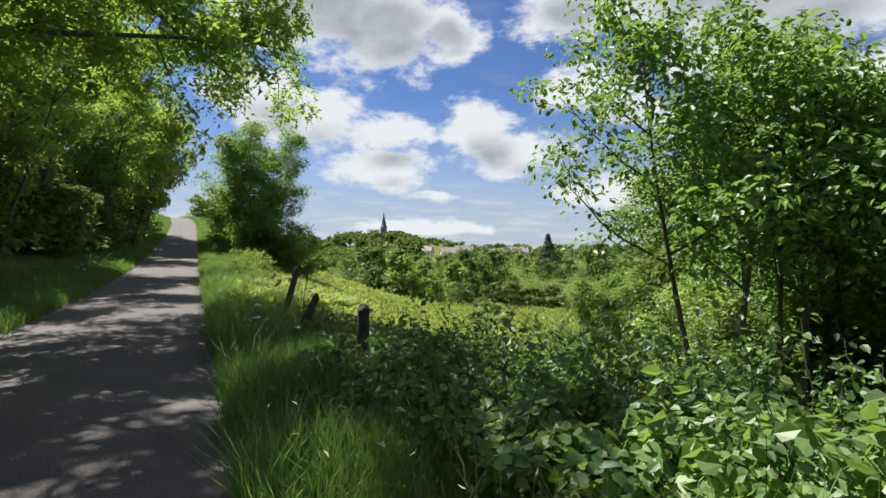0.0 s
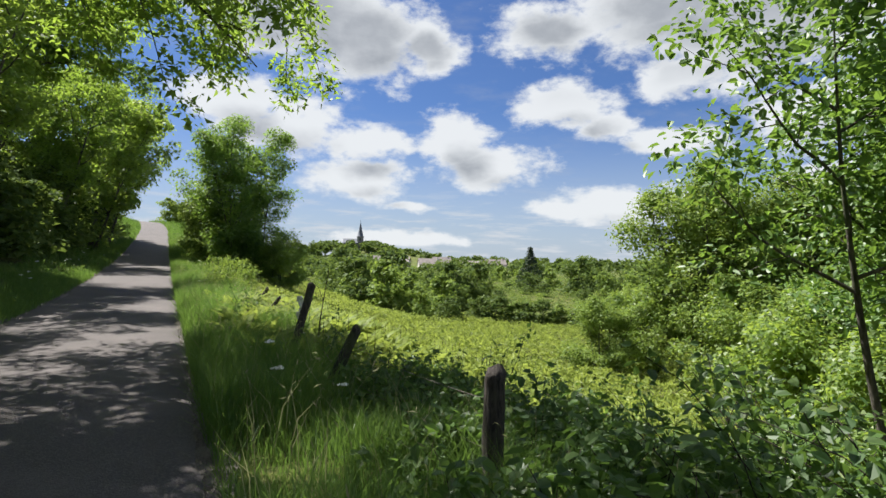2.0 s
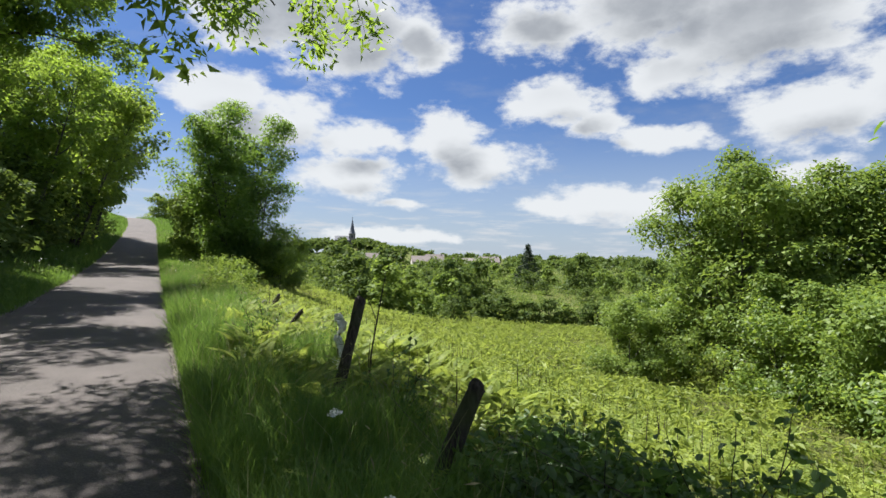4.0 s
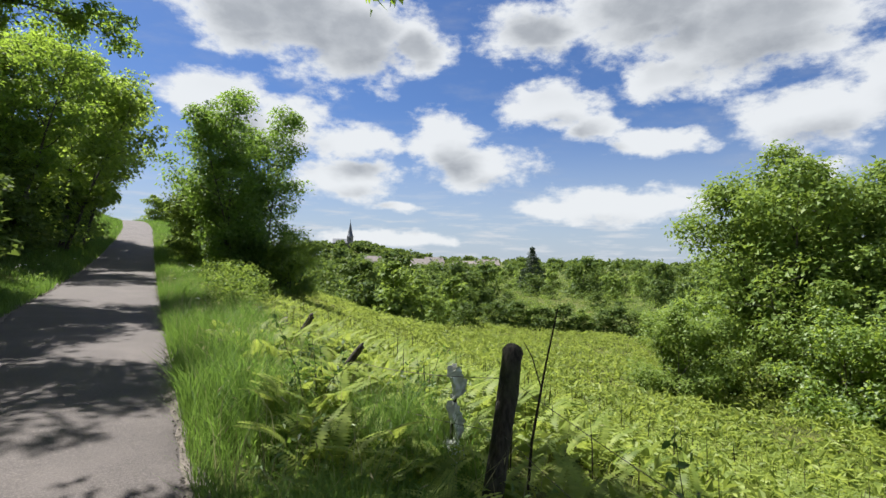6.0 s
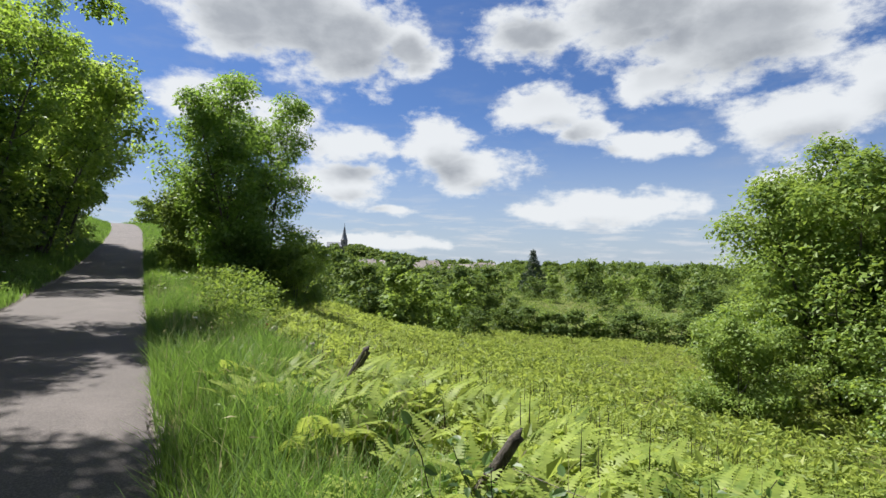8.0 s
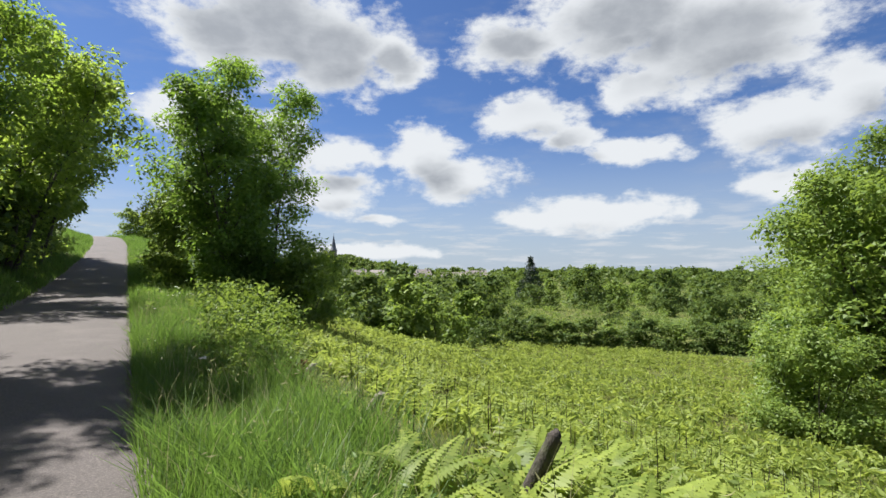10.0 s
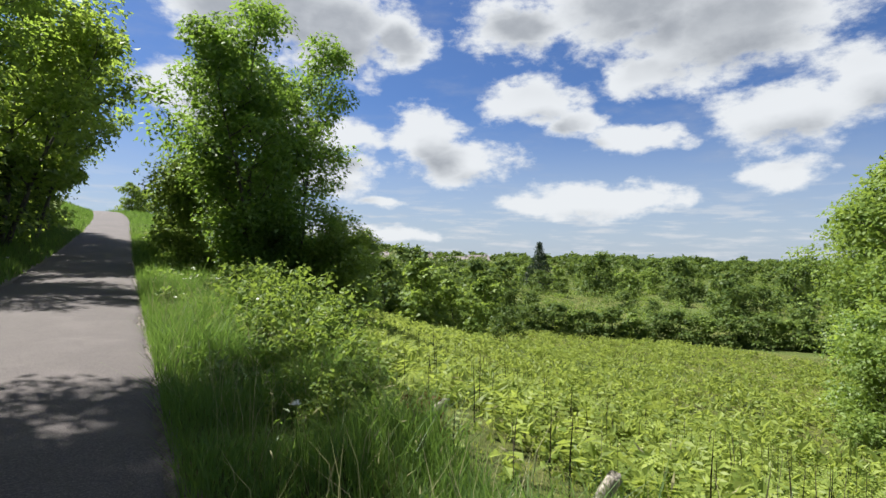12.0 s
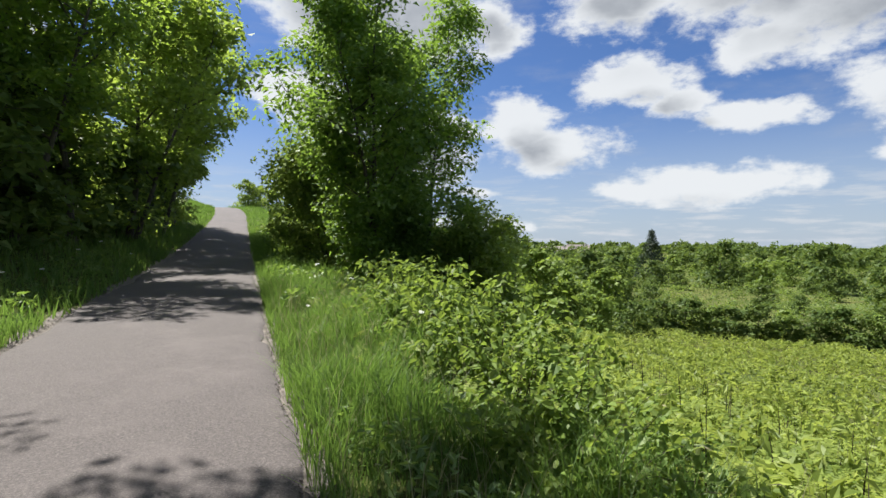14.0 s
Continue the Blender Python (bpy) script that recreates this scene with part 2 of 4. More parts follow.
MAT = {
    "ground": ground_material(),
    "road": asphalt_material(),
    "ash": leaf_material("ash_leaves", (0.054, 0.1164, 0.022), (0.162, 0.2522, 0.045), (0.396, 0.5626, 0.07), 0.12, 0.48),
    "dark_ash": leaf_material("young_ash_leaves", (0.045, 0.1067, 0.022), (0.144, 0.2425, 0.045), (0.29, 0.45, 0.06), 0.12, 0.44),
    "hedge": leaf_material("hedge_leaves", (0.0585, 0.1164, 0.026), (0.189, 0.2716, 0.058), (0.423, 0.5626, 0.08), 0.12, 0.48),
    "hazel": leaf_material("hazel_leaves", (0.036, 0.0921, 0.02), (0.135, 0.2377, 0.05), (0.27, 0.4365, 0.06), 0.18, 0.38, True, 0.5, 0.55, 1.3),
    "broad": leaf_material("broad_undergrowth_leaves", (0.045, 0.105, 0.025), (0.175, 0.265, 0.068), (0.30, 0.45, 0.07), 0.14, 0.40, True, 0.5, 0.55, 1.6),
    "willow": leaf_material("willow_leaves", (0.072, 0.131, 0.028), (0.207, 0.2813, 0.065), (0.306, 0.4171, 0.065), 0.05, 0.40),
    "bramble": leaf_material("bramble_leaves", (0.0144, 0.0446, 0.012), (0.108, 0.1843, 0.045), (0.216, 0.3686, 0.06), 0.14, 0.35, True, 0.5, 0.6, 1.9),
    "grass": leaf_material("grass_blades", (0.036, 0.0921, 0.02), (0.144, 0.2231, 0.055), (0.234, 0.388, 0.065), 0.08, 0.42, True, 0.5, 0.5, 1.6),
    "meadow": leaf_material("meadow_blades", (0.09, 0.13, 0.026), (0.28, 0.31, 0.08), (0.42, 0.48, 0.09), 0.05, 0.4, True, 0.5, 0.65, 1.4),
    "bracken": leaf_material("bracken_fronds", (0.07, 0.118, 0.022), (0.285, 0.345, 0.076), (0.43, 0.52, 0.095), 0.05, 0.43, True, 0.5, 0.7, 2.2),
    "scrub": leaf_material("thorn_scrub_leaves", (0.0405, 0.0825, 0.022), (0.126, 0.1746, 0.045), (0.18, 0.2522, 0.045), 0.04, 0.36),
    "conifer": leaf_material("conifer_needles", (0.0108, 0.0291, 0.012), (0.027, 0.0582, 0.022), (0.045, 0.0776, 0.02), 0.2, 0.15),
    "bark": bark_material("grey_bark", (0.035, 0.03, 0.024), (0.12, 0.105, 0.085)),
    "stem": plain_material("dark_stem", (0.035, 0.025, 0.018), 0.85),
    "post": bark_material("weathered_post_wood", (0.016, 0.013, 0.011), (0.075, 0.062, 0.052), 14.0),
    "pale_post": bark_material("pale_sawn_wood", (0.10, 0.085, 0.07), (0.42, 0.38, 0.32), 14.0),
    "wire": plain_material("rusty_wire", (0.10, 0.085, 0.075), 0.6, 0.7),
    "rag": plain_material("torn_white_plastic", (0.74, 0.74, 0.72), 0.6, 0.0, 0.3, 20.0),
    "stone": plain_material("grey_church_stone", (0.20, 0.19, 0.19), 0.9),
    "slate": plain_material("dark_slate", (0.09, 0.10, 0.13), 0.6),
    "render": plain_material("pale_house_render", (0.55, 0.52, 0.48), 0.9),
    "roof": plain_material("house_roof_slate", (0.22, 0.19, 0.18), 0.8),
    "glass": plain_material("dark_window", (0.03, 0.035, 0.04), 0.2),
    "seed": leaf_material("grass_seed_heads", (0.20, 0.19, 0.09), (0.36, 0.34, 0.20), (0.40, 0.40, 0.2), 0.05, 0.3),
    "petal": plain_material("white_petals", (0.75, 0.75, 0.70), 0.7),
    "dead": leaf_material("dead_leaves", (0.07, 0.035, 0.02), (0.20, 0.11, 0.06), (0.16, 0.08, 0.03), 0.05, 0.2),
    "gravel": plain_material("crumbled_edge_gravel", (0.12, 0.104, 0.09), 0.95, 0, 0.5, 45.0, 0.8),
    "soil": plain_material("dark_leaf_litter", (0.05, 0.04, 0.025), 0.95, 0, 0.5, 12.0, 0.6),
}

# ---------------------------------------------------------------- plan
# u runs along the lane, v across it to the right; the lane lies between v = -2.75 and 0.17
HEADING = radians(25.7)
AX, AY = -math.sin(HEADING), math.cos(HEADING)
BX, BY = math.cos(HEADING), math.sin(HEADING)
LEFT_EDGE, RIGHT_EDGE = -2.75, 0.17

RISE = np.array([(-3000, -8), (-60, -1.0), (-15, -0.05), (0, 0), (10, 0.05), (21, 0.2), (30, 0.5), (39, 0.95), (50, 1.75), (63, 3.0), (77, 4.7), (92, 6.4), (104, 7.1), (120, 7.1), (160, 6), (300, 0), (3000, -10)], float)
SIDE = np.array([(-3000, 3), (-60, 2.2), (-20, 1.6), (-9, 1.35), (-6, 1.0), (-4.6, 0.45), (-3.6, 0.12), (-2.8, 0), (0.1, 0), (1.2, 0.02), (2.2, -0.08), (3.2, -0.3), (6, -1.15), (9.3, -2.3), (12, -2.95), (18, -4.05), (28, -5.2), (35, -5.7), (42, -6.0), (80, -6.4), (3000, -7)], float)
FAR = np.array([(0, 0), (60, 0), (130, 0.2), (250, 0.8), (400, 2.0), (700, 4.5), (1200, 7), (3000, 10)], float)


def smooth(x, lo, hi):
    t = np.clip((np.asarray(x, float) - lo) / (hi - lo), 0, 1)
    return t * t * (3 - 2 * t)


def bend(u):
    return -2.2 * np.clip((np.asarray(u, float) - 72) / 30, 0, 4) ** 2


def xy(u, v):
    v = np.asarray(v, float) + bend(u)
    return u * AX + v * BX, u * AY + v * BY


def uv(x, y):
    u, v = np.asarray(x, float) * AX + np.asarray(y, float) * AY, np.asarray(x, float) * BX + np.asarray(y, float) * BY
    return u, v - bend(u)


def soft_curve(table, x):
    """Table lookup, rounded by averaging neighbours."""
    step = 0.35 + 0.04 * np.abs(x)
    return sum(np.interp(x + step * k, table[:, 0], table[:, 1]) for k in (-1, -0.5, 0, 0.5, 1)) / 5


def ground_uv(u, v):
    u, v = np.asarray(u, float), np.asarray(v, float)
    x, y = xy(u, v)
    z = soft_curve(RISE, u) * (1 - smooth(v, 2.5, 26)) + soft_curve(SIDE, v)
    dist = np.hypot(x, y)
    z = z + np.interp(dist, FAR[:, 0], FAR[:, 1]) * smooth(v, 20, 60)
    z = z + 17.0 * np.exp(-(((x + 78) / 75) ** 2 + ((y - 620) / 110) ** 2)) - 3.0 * smooth(x, 100, 420) * smooth(dist, 150, 500)
    off = smooth(np.maximum(LEFT_EDGE - v, v - RIGHT_EDGE), 0.05, 1.0)
    z = z + off * (0.05 * np.sin(u * 1.7 + v) * np.sin(v * 2.1 - u * 0.4) + 0.09 * np.sin(u * 0.43 + 1.3) * np.sin(v * 0.37 + 0.5))
    inside = (v > LEFT_EDGE + 0.12) & (v < RIGHT_EDGE - 0.12)
    return z - 0.06 * inside


def ground(x, y):
    return ground_uv(*uv(x, y))


def gz(x, y):
    return float(ground(x, y))


def lines(marks):
    """Grid lines from (end, step) pairs."""
    out = [marks[0]]
    for end, step in marks[1:]:
        count = max(1, round((end - out[-1]) / step))
        out += list(np.linspace(out[-1], end, count + 1)[1:])
    return np.array(out)


def mesh_of(name, verts, faces, mat, smooth_shade=False):
    me = bpy.data.meshes.new(name)
    verts, faces = np.asarray(verts, np.float32), np.asarray(faces, np.int32)
    k = faces.shape[1]
    me.vertices.add(len(verts))
    me.vertices.foreach_set("co", verts.ravel())
    me.loops.add(faces.size)
    me.loops.foreach_set("vertex_index", faces.ravel())
    me.polygons.add(len(faces))
    me.polygons.foreach_set("loop_start", np.arange(0, faces.size, k, dtype=np.int32))
    me.polygons.foreach_set("loop_total", np.full(len(faces), k, np.int32))
    me.polygons.foreach_set("use_smooth", np.full(len(faces), smooth_shade))
    me.update(calc_edges=True)
    me.materials.append(mat)
    return me


def grid_faces(rows, cols):
    i = np.arange(rows - 1)[:, None] * cols + np.arange(cols - 1)[None, :]
    i = i.ravel()
    return np.stack([i, i + 1, i + cols + 1, i + cols], 1)


def build_ground():
    us = lines([-3000, (-400, 400), (-60, 40), (-12, 4), (60, 0.6), (130, 2.0), (400, 15), (900, 40), (3500, 325)])
    vs = lines([-3000, (-300, 300), (-40, 20), (-9, 2.5), (-2.6, 0.2), (0.0, 0.4), (4, 0.2), (14, 0.5), (60, 1.5), (140, 6), (600, 30), (3500, 290)])
    u, v = np.meshgrid(us, vs, indexing="ij")
    x, y = xy(u, v)
    far = np.hypot(x, y) > 300
    x, y = np.where(far, u * AX + v * BX, x), np.where(far, u * AY + v * BY, y)
    z = ground_uv(u, v)
    verts = np.stack([x.ravel(), y.ravel(), z.ravel()], 1)
    ob = new("ground", mesh_of("ground", verts, grid_faces(len(us), len(vs))[:, ::-1], MAT["ground"], True))
    tagged(ob, "rolling green meadow and hillside falling to a valley", "ground", kind="structure")


def build_road():
    us = lines([-25, (60, 0.25), (118, 1.0)])
    across = np.array([0, 0.02, 0.06, 0.2, 0.35, 0.5, 0.65, 0.8, 0.94, 0.98, 1.0])
    rng = np.random.default_rng(3)
    wob = lambda seed: 0.05 * np.sin(us * 0.9 + seed) + 0.035 * np.sin(us * 2.3 + seed * 2) + rng.normal(0, 0.022, len(us))
    left, right = LEFT_EDGE + wob(1.0), RIGHT_EDGE + wob(4.0)
    v = left[:, None] + (right - left)[:, None] * across[None, :]
    u = np.repeat(us[:, None], len(across), 1)
    x, y = xy(u, v)
    z = soft_curve(RISE, u) + soft_curve(SIDE, v) + 0.045 * (1 - (2 * across[None, :] - 1) ** 2) + 0.012
    z[:, 0] -= 0.025
    z[:, -1] -= 0.025
    verts = np.stack([x.ravel(), y.ravel(), z.ravel()], 1)
    ob = new("road", mesh_of("road", verts, grid_faces(len(us), len(across))[:, ::-1], MAT["road"], True))
    tagged(ob, "narrow worn grey asphalt country lane climbing a hill", "road", kind="structure")


build_ground()
build_road()

# ---------------------------------------------------------------- plants: tools


def part(name, me, parent, label=""):
    ob = new(name, me)
    ob.parent = parent
    if label:
        tagged(ob, label)
    return ob


class Wood:
    """Collects tapered tubes into one mesh."""

    def __init__(self, sides=6):
        self.v, self.f, self.sides = [], [], sides

    def tube(self, points, radii):
        points = [Vector(p) for p in points]
        k, base = self.sides, len(self.v)
        for i, p in enumerate(points):
            way = (points[min(i + 1, len(points) - 1)] - points[max(i - 1, 0)]).normalized()
            side = way.cross(Vector((0.31, 0.95, 0.05))).normalized()
            other = way.cross(side)
            for j in range(k):
                a = 2 * math.pi * j / k
                self.v.append(p + (side * math.cos(a) + other * math.sin(a)) * radii[i])
        for i in range(len(points) - 1):
            for j in range(k):
                a, b = base + i * k + j, base + i * k + (j + 1) % k
                self.f.append((a, b, b + k, a + k))

    def mesh(self, name, mat):
        return mesh_of(name, np.array([tuple(p) for p in self.v]), np.array(self.f), mat, True)


def leaf_cloud(rng, centres, radii, per, size, flat=0.55, droop=0.15, slim=0.5, full=False, dome=0.0, tri=False):
    """Leaf quads round cluster centres. Returns verts and faces."""
    centres, radii = np.asarray(centres, float), np.asarray(radii, float)
    c = np.repeat(centres, per, 0)
    r = np.repeat(radii, per)[:, None]
    m = len(c)
    d = rng.normal(size=(m, 3))
    d[:, 2] += dome
    d /= np.linalg.norm(d, axis=1, keepdims=True)
    p = c + d * r * (rng.random((m, 1)) ** (0.45 - 0.3 * dome)) * np.array([1, 1, 0.78])
    return leaves_at(rng, p, d, size, flat, droop, slim, full, tri)


def leaves_at(rng, p, out, size, flat=0.55, droop=0.15, slim=0.5, full=False, tri=False):
    m = len(p)
    nrm = rng.normal(size=(m, 3)) * (1 - flat) + np.array([0, 0, 1.0]) * flat + out * 0.5
    nrm /= np.linalg.norm(nrm, axis=1, keepdims=True) + 1e-9
    along = rng.normal(size=(m, 3)) + out * 0.8 - np.array([0, 0, droop])
    along -= nrm * (along * nrm).sum(1, keepdims=True)
    along /= np.linalg.norm(along, axis=1, keepdims=True) + 1e-9
    side = np.cross(nrm, along)
    s = (size * (0.6 + 0.8 * rng.random((m, 1))))
    a = p
    b = p + along * s * 0.45 + side * s * slim * 0.5 + nrm * s * 0.07
    t = p + along * s - nrm * s * 0.12
    e = p + along * s * 0.45 - side * s * slim * 0.5 + nrm * s * 0.07
    if tri:
        b, e = p + side * s * slim * 0.62 + nrm * s * 0.05, p + along * s * 0.25 - side * s * slim * 0.62
        return np.stack([b, t, e], 1).reshape(-1, 3), np.arange(m * 3).reshape(-1, 3)
    if not full:
        return np.stack([a, b, t, e], 1).reshape(-1, 3), np.arange(m * 4).reshape(-1, 4)
    lift_ = nrm * s * 0.10
    b1, b2 = p + along * s * 0.22 + side * s * slim * 0.46 + lift_, p + along * s * 0.66 + side * s * slim * 0.38 + lift_ * 0.6
    e1, e2 = p + along * s * 0.22 - side * s * slim * 0.46 + lift_, p + along * s * 0.66 - side * s * slim * 0.38 + lift_ * 0.6
    verts = np.stack([a, b1, b2, t, e2, e1], 1).reshape(-1, 3)
    k = np.arange(m)[:, None] * 6
    return verts, np.concatenate([k + np.array([[0, 1, 2, 3]]), k + np.array([[0, 3, 4, 5]])], 0)


def joined(name, pieces, mat):
    verts, faces, base = [], [], 0
    for v, f in pieces:
        verts.append(v)
        faces.append(f + base)
        base += len(v)
    return mesh_of(name, np.concatenate(verts), np.concatenate(faces), mat)


def curve_points(rng, start, way, length, steps, lift, wander):
    """A wandering branch."""
    p, d, out = Vector(start), Vector(way).normalized(), [Vector(start)]
    for _ in range(steps):
        d = (d + Vector(rng.normal(0, wander, 3)) + Vector((0, 0, lift))).normalized()
        p = p + d * (length / steps)
        out.append(p.copy())
    return out


def make_tree(name, seed, height, spread, bare, stems, limbs, per, leaf, mat, label, category="tree", girth=0.16, lift=0.05, cluster=0.6, shape=0.5, slim=0.5, droop=0.15, low=0.0, boughs=(), full=False, skirt=0.85, fan=0.28):
    """Tree or tall shrub at the origin: stems, limbs with twigs, and a crown of leaf clusters.
    shape: height share at which it is widest; bare: share of the stem free of limbs; low: extra skirt of leaves near the ground."""
    rng = np.random.default_rng(seed)
    root = new(name)
    trunk, branches = Wood(8 if per > 20 else 5), Wood(5 if per > 20 else 3)
    ends, rad = [], []
    for s in range(stems):
        ang = rng.uniform(0, 2 * math.pi)
        lean = rng.uniform(0.05, fan) if stems > 1 else 0.05
        h = height * rng.uniform(0.82, 0.98)
        steps = 9
        pts = curve_points(rng, (0.12 * stems * math.cos(ang) * (stems > 1), 0.12 * stems * math.sin(ang) * (stems > 1), -0.3), (lean * math.cos(ang), lean * math.sin(ang), 1), h, steps, 0.05, 0.055)
        g = girth * (1 if stems == 1 else rng.uniform(0.5, 0.8))
        trunk.tube(pts, [g * 1.35] + [g * (1 - 0.93 * (i / steps) ** 0.9) for i in range(1, steps + 1)])
        for k in range(limbs):
            t = bare + (1 - bare) * (k + rng.random()) / limbs
            i = min(int(t * steps), steps - 1)
            start = pts[i].lerp(pts[i + 1], t * steps - i)
            a = k * 2.4 + rng.uniform(-0.5, 0.5) + s
            wide = spread * (1 - abs(t - shape) / max(shape, 1 - shape) * 0.75) * rng.uniform(0.7, 1.12)
            up = 0.15 + 0.75 * t
            limb = curve_points(rng, start, (math.cos(a), math.sin(a), up), wide, 6, lift, 0.14)
            r0 = g * (1 - 0.8 * t) * 0.45 + 0.008
            branches.tube(limb, [r0 * (1 - 0.85 * j / 6) for j in range(7)])
            for j in range(2, 7):
                ends.append(limb[j])
                rad.append(cluster * rng.uniform(0.55, 1.0))
                if j in (2, 3, 4, 5):
                    d = (limb[j] - limb[j - 1]).normalized()
                    sidev = Vector((-d.y, d.x, rng.uniform(-0.2, 0.5))) * (1 if (j + k) % 2 else -1)
                    twig = curve_points(rng, limb[j], d * 0.5 + sidev, wide * 0.36, 3, lift, 0.2)
                    branches.tube(twig, [r0 * 0.35, r0 * 0.25, r0 * 0.16, r0 * 0.08])
                    ends.append(twig[-1])
                    rad.append(cluster * rng.uniform(0.5, 1.0))
        ends.append(pts[-1])
        rad.append(cluster)
        ends.append(pts[-2])
        rad.append(cluster * 1.1)
    for start_h, ang, length, rise, thick in boughs:
        limb = curve_points(rng, (0, 0, start_h), (math.cos(ang), math.sin(ang), rise), length, 12, -0.01, 0.09)
        branches.tube(limb, [thick * (1 - 0.88 * (j / 12) ** 0.8) for j in range(13)])
        for j in range(3, 13):
            d = (limb[j] - limb[j - 1]).normalized()
            for sg in (-1, 1):
                if rng.random() < 0.22:
                    continue
                base_ = limb[j - 1].lerp(limb[j], rng.random())
                twig = curve_points(rng, base_, d * rng.uniform(0.3, 1.2) + Vector((-d.y, d.x, rng.uniform(-0.7, 0.5))) * sg, length * rng.uniform(0.12, 0.32), 4, -0.06, 0.34)
                branches.tube(twig, [thick * 0.15, thick * 0.12, thick * 0.09, thick * 0.06, thick * 0.02])
                for q in (2, 3, 4):
                    ends.append(twig[q])
                    rad.append(cluster * rng.uniform(0.4, 0.75))
    for _ in range(int(low)):
        a, r = rng.uniform(0, 2 * math.pi), spread * math.sqrt(rng.random()) * skirt
        ends.append(Vector((r * math.cos(a), r * math.sin(a), rng.uniform(0.05, 0.32) * height)))
        rad.append(cluster * rng.uniform(0.7, 1.2))
    part("trunk", trunk.mesh("trunk", MAT["bark"]), root)
    tagged(part("branchwork", branches.mesh("branchwork", MAT["bark"]), root), kind="stuff")
    ctr = np.array([tuple(e) for e in ends])
    v, f = leaf_cloud(rng, ctr, rad, max(3, int(per * 0.7)), leaf * 1.15, flat=0.58, slim=slim, droop=droop, full=full, dome=0.6, tri=not full)
    v[:, 2] = np.maximum(v[:, 2], 0.03)
    part("crown", mesh_of("crown", v, f, MAT[mat]), root)
    return tagged(root, label, category)


def plant(ob, x, y, turn=0.0, size=1.0, sink=0.0):
    """Stand a thing on the ground."""
    ob.scale = (size, size, size)
    ob.matrix_basis = Matrix.Translation((x, y, gz(x, y) - sink)) @ Matrix.Rotation(turn, 4, "Z") @ Matrix.Diagonal((size, size, size, 1))
    return ob


def plant_copy(ob, x, y, turn=0.0, size=1.0, sink=0.0, stretch=1.0):
    made = copy_thing(ob, Matrix.Identity(4))
    made.matrix_basis = Matrix.Translation((x, y, gz(x, y) - sink)) @ Matrix.Rotation(turn, 4, "Z") @ Matrix.Diagonal((size, size, size * stretch, 1))
    return made


def at(u, v):
    x, y = xy(u, v)
    return float(x), float(y)


def scatter(rng, count, ulo, uhi, vlo, vhi):
    return rng.uniform(ulo, uhi, count), rng.uniform(vlo, vhi, count)


def patchy(rng, count, ulo, uhi, vlo, vhi, bare=0.0):
    """Scatter in drifts with thin places between them."""
    u, v = scatter(rng, count, ulo, uhi, vlo, vhi)
    field = np.sin(u * 1.1 + 2.0 * np.sin(v * 0.7)) * np.sin(v * 1.3 + 1.6 * np.sin(u * 0.6)) + 0.5 * np.sin(u * 3.1 + v * 2.3) * np.sin(v * 3.7 - u * 1.9)
    keep = field + rng.normal(0, 0.35, count) > bare
    keep &= ~((u > 17.8) & (u < 23) & (v < 3.2) & (rng.random(count) < 0.8))
    return u[keep], v[keep]


def blades(rng, u, v, tall, width, lean=0.35, tuft=0.0, plain=False):
    """Grass: each blade a bent strip of two quads."""
    x, y = xy(u, v)
    z = ground_uv(u, v)
    m = len(x)
    a = rng.uniform(0, 2 * math.pi, m)
    b = rng.uniform(0, 2 * math.pi, m)
    h = tall * rng.uniform(0.55, 1.2, m) * (1 + tuft * np.sin(x * 2.3 + 1.7 * np.sin(y * 1.1)) * np.sin(y * 2.0 + 1.3 * np.sin(x * 0.9)))
    l = lean * rng.uniform(0.2, 1.6, m) * h
    sx, sy = np.cos(a) * width * 0.5, np.sin(a) * width * 0.5
    dx, dy = np.cos(b), np.sin(b)
    rows = []
    for t, w, bend_ in ((0.0, 1.0, 0.0), (1.0, 0.12, 0.8)) if plain else ((0.0, 1.0, 0.0), (0.55, 0.8, 0.3), (1.0, 0.12, 1.0)):
        px, py, pz = x + dx * l * bend_, y + dy * l * bend_, z - 0.02 + h * t * (1 - 0.12 * bend_)
        rows.append(np.stack([px - sx * w, py - sy * w, pz], 1))
        rows.append(np.stack([px + sx * w, py + sy * w, pz], 1))
    verts = np.stack(rows, 1).reshape(-1, 3)
    if plain:
        return verts, np.arange(m)[:, None] * 4 + np.array([[0, 1, 3, 2]])
    k = np.arange(m)[:, None] * 6
    faces = np.concatenate([k + np.array([[0, 1, 3, 2]]), k + np.array([[2, 3, 5, 4]])], 0)
    return verts, faces


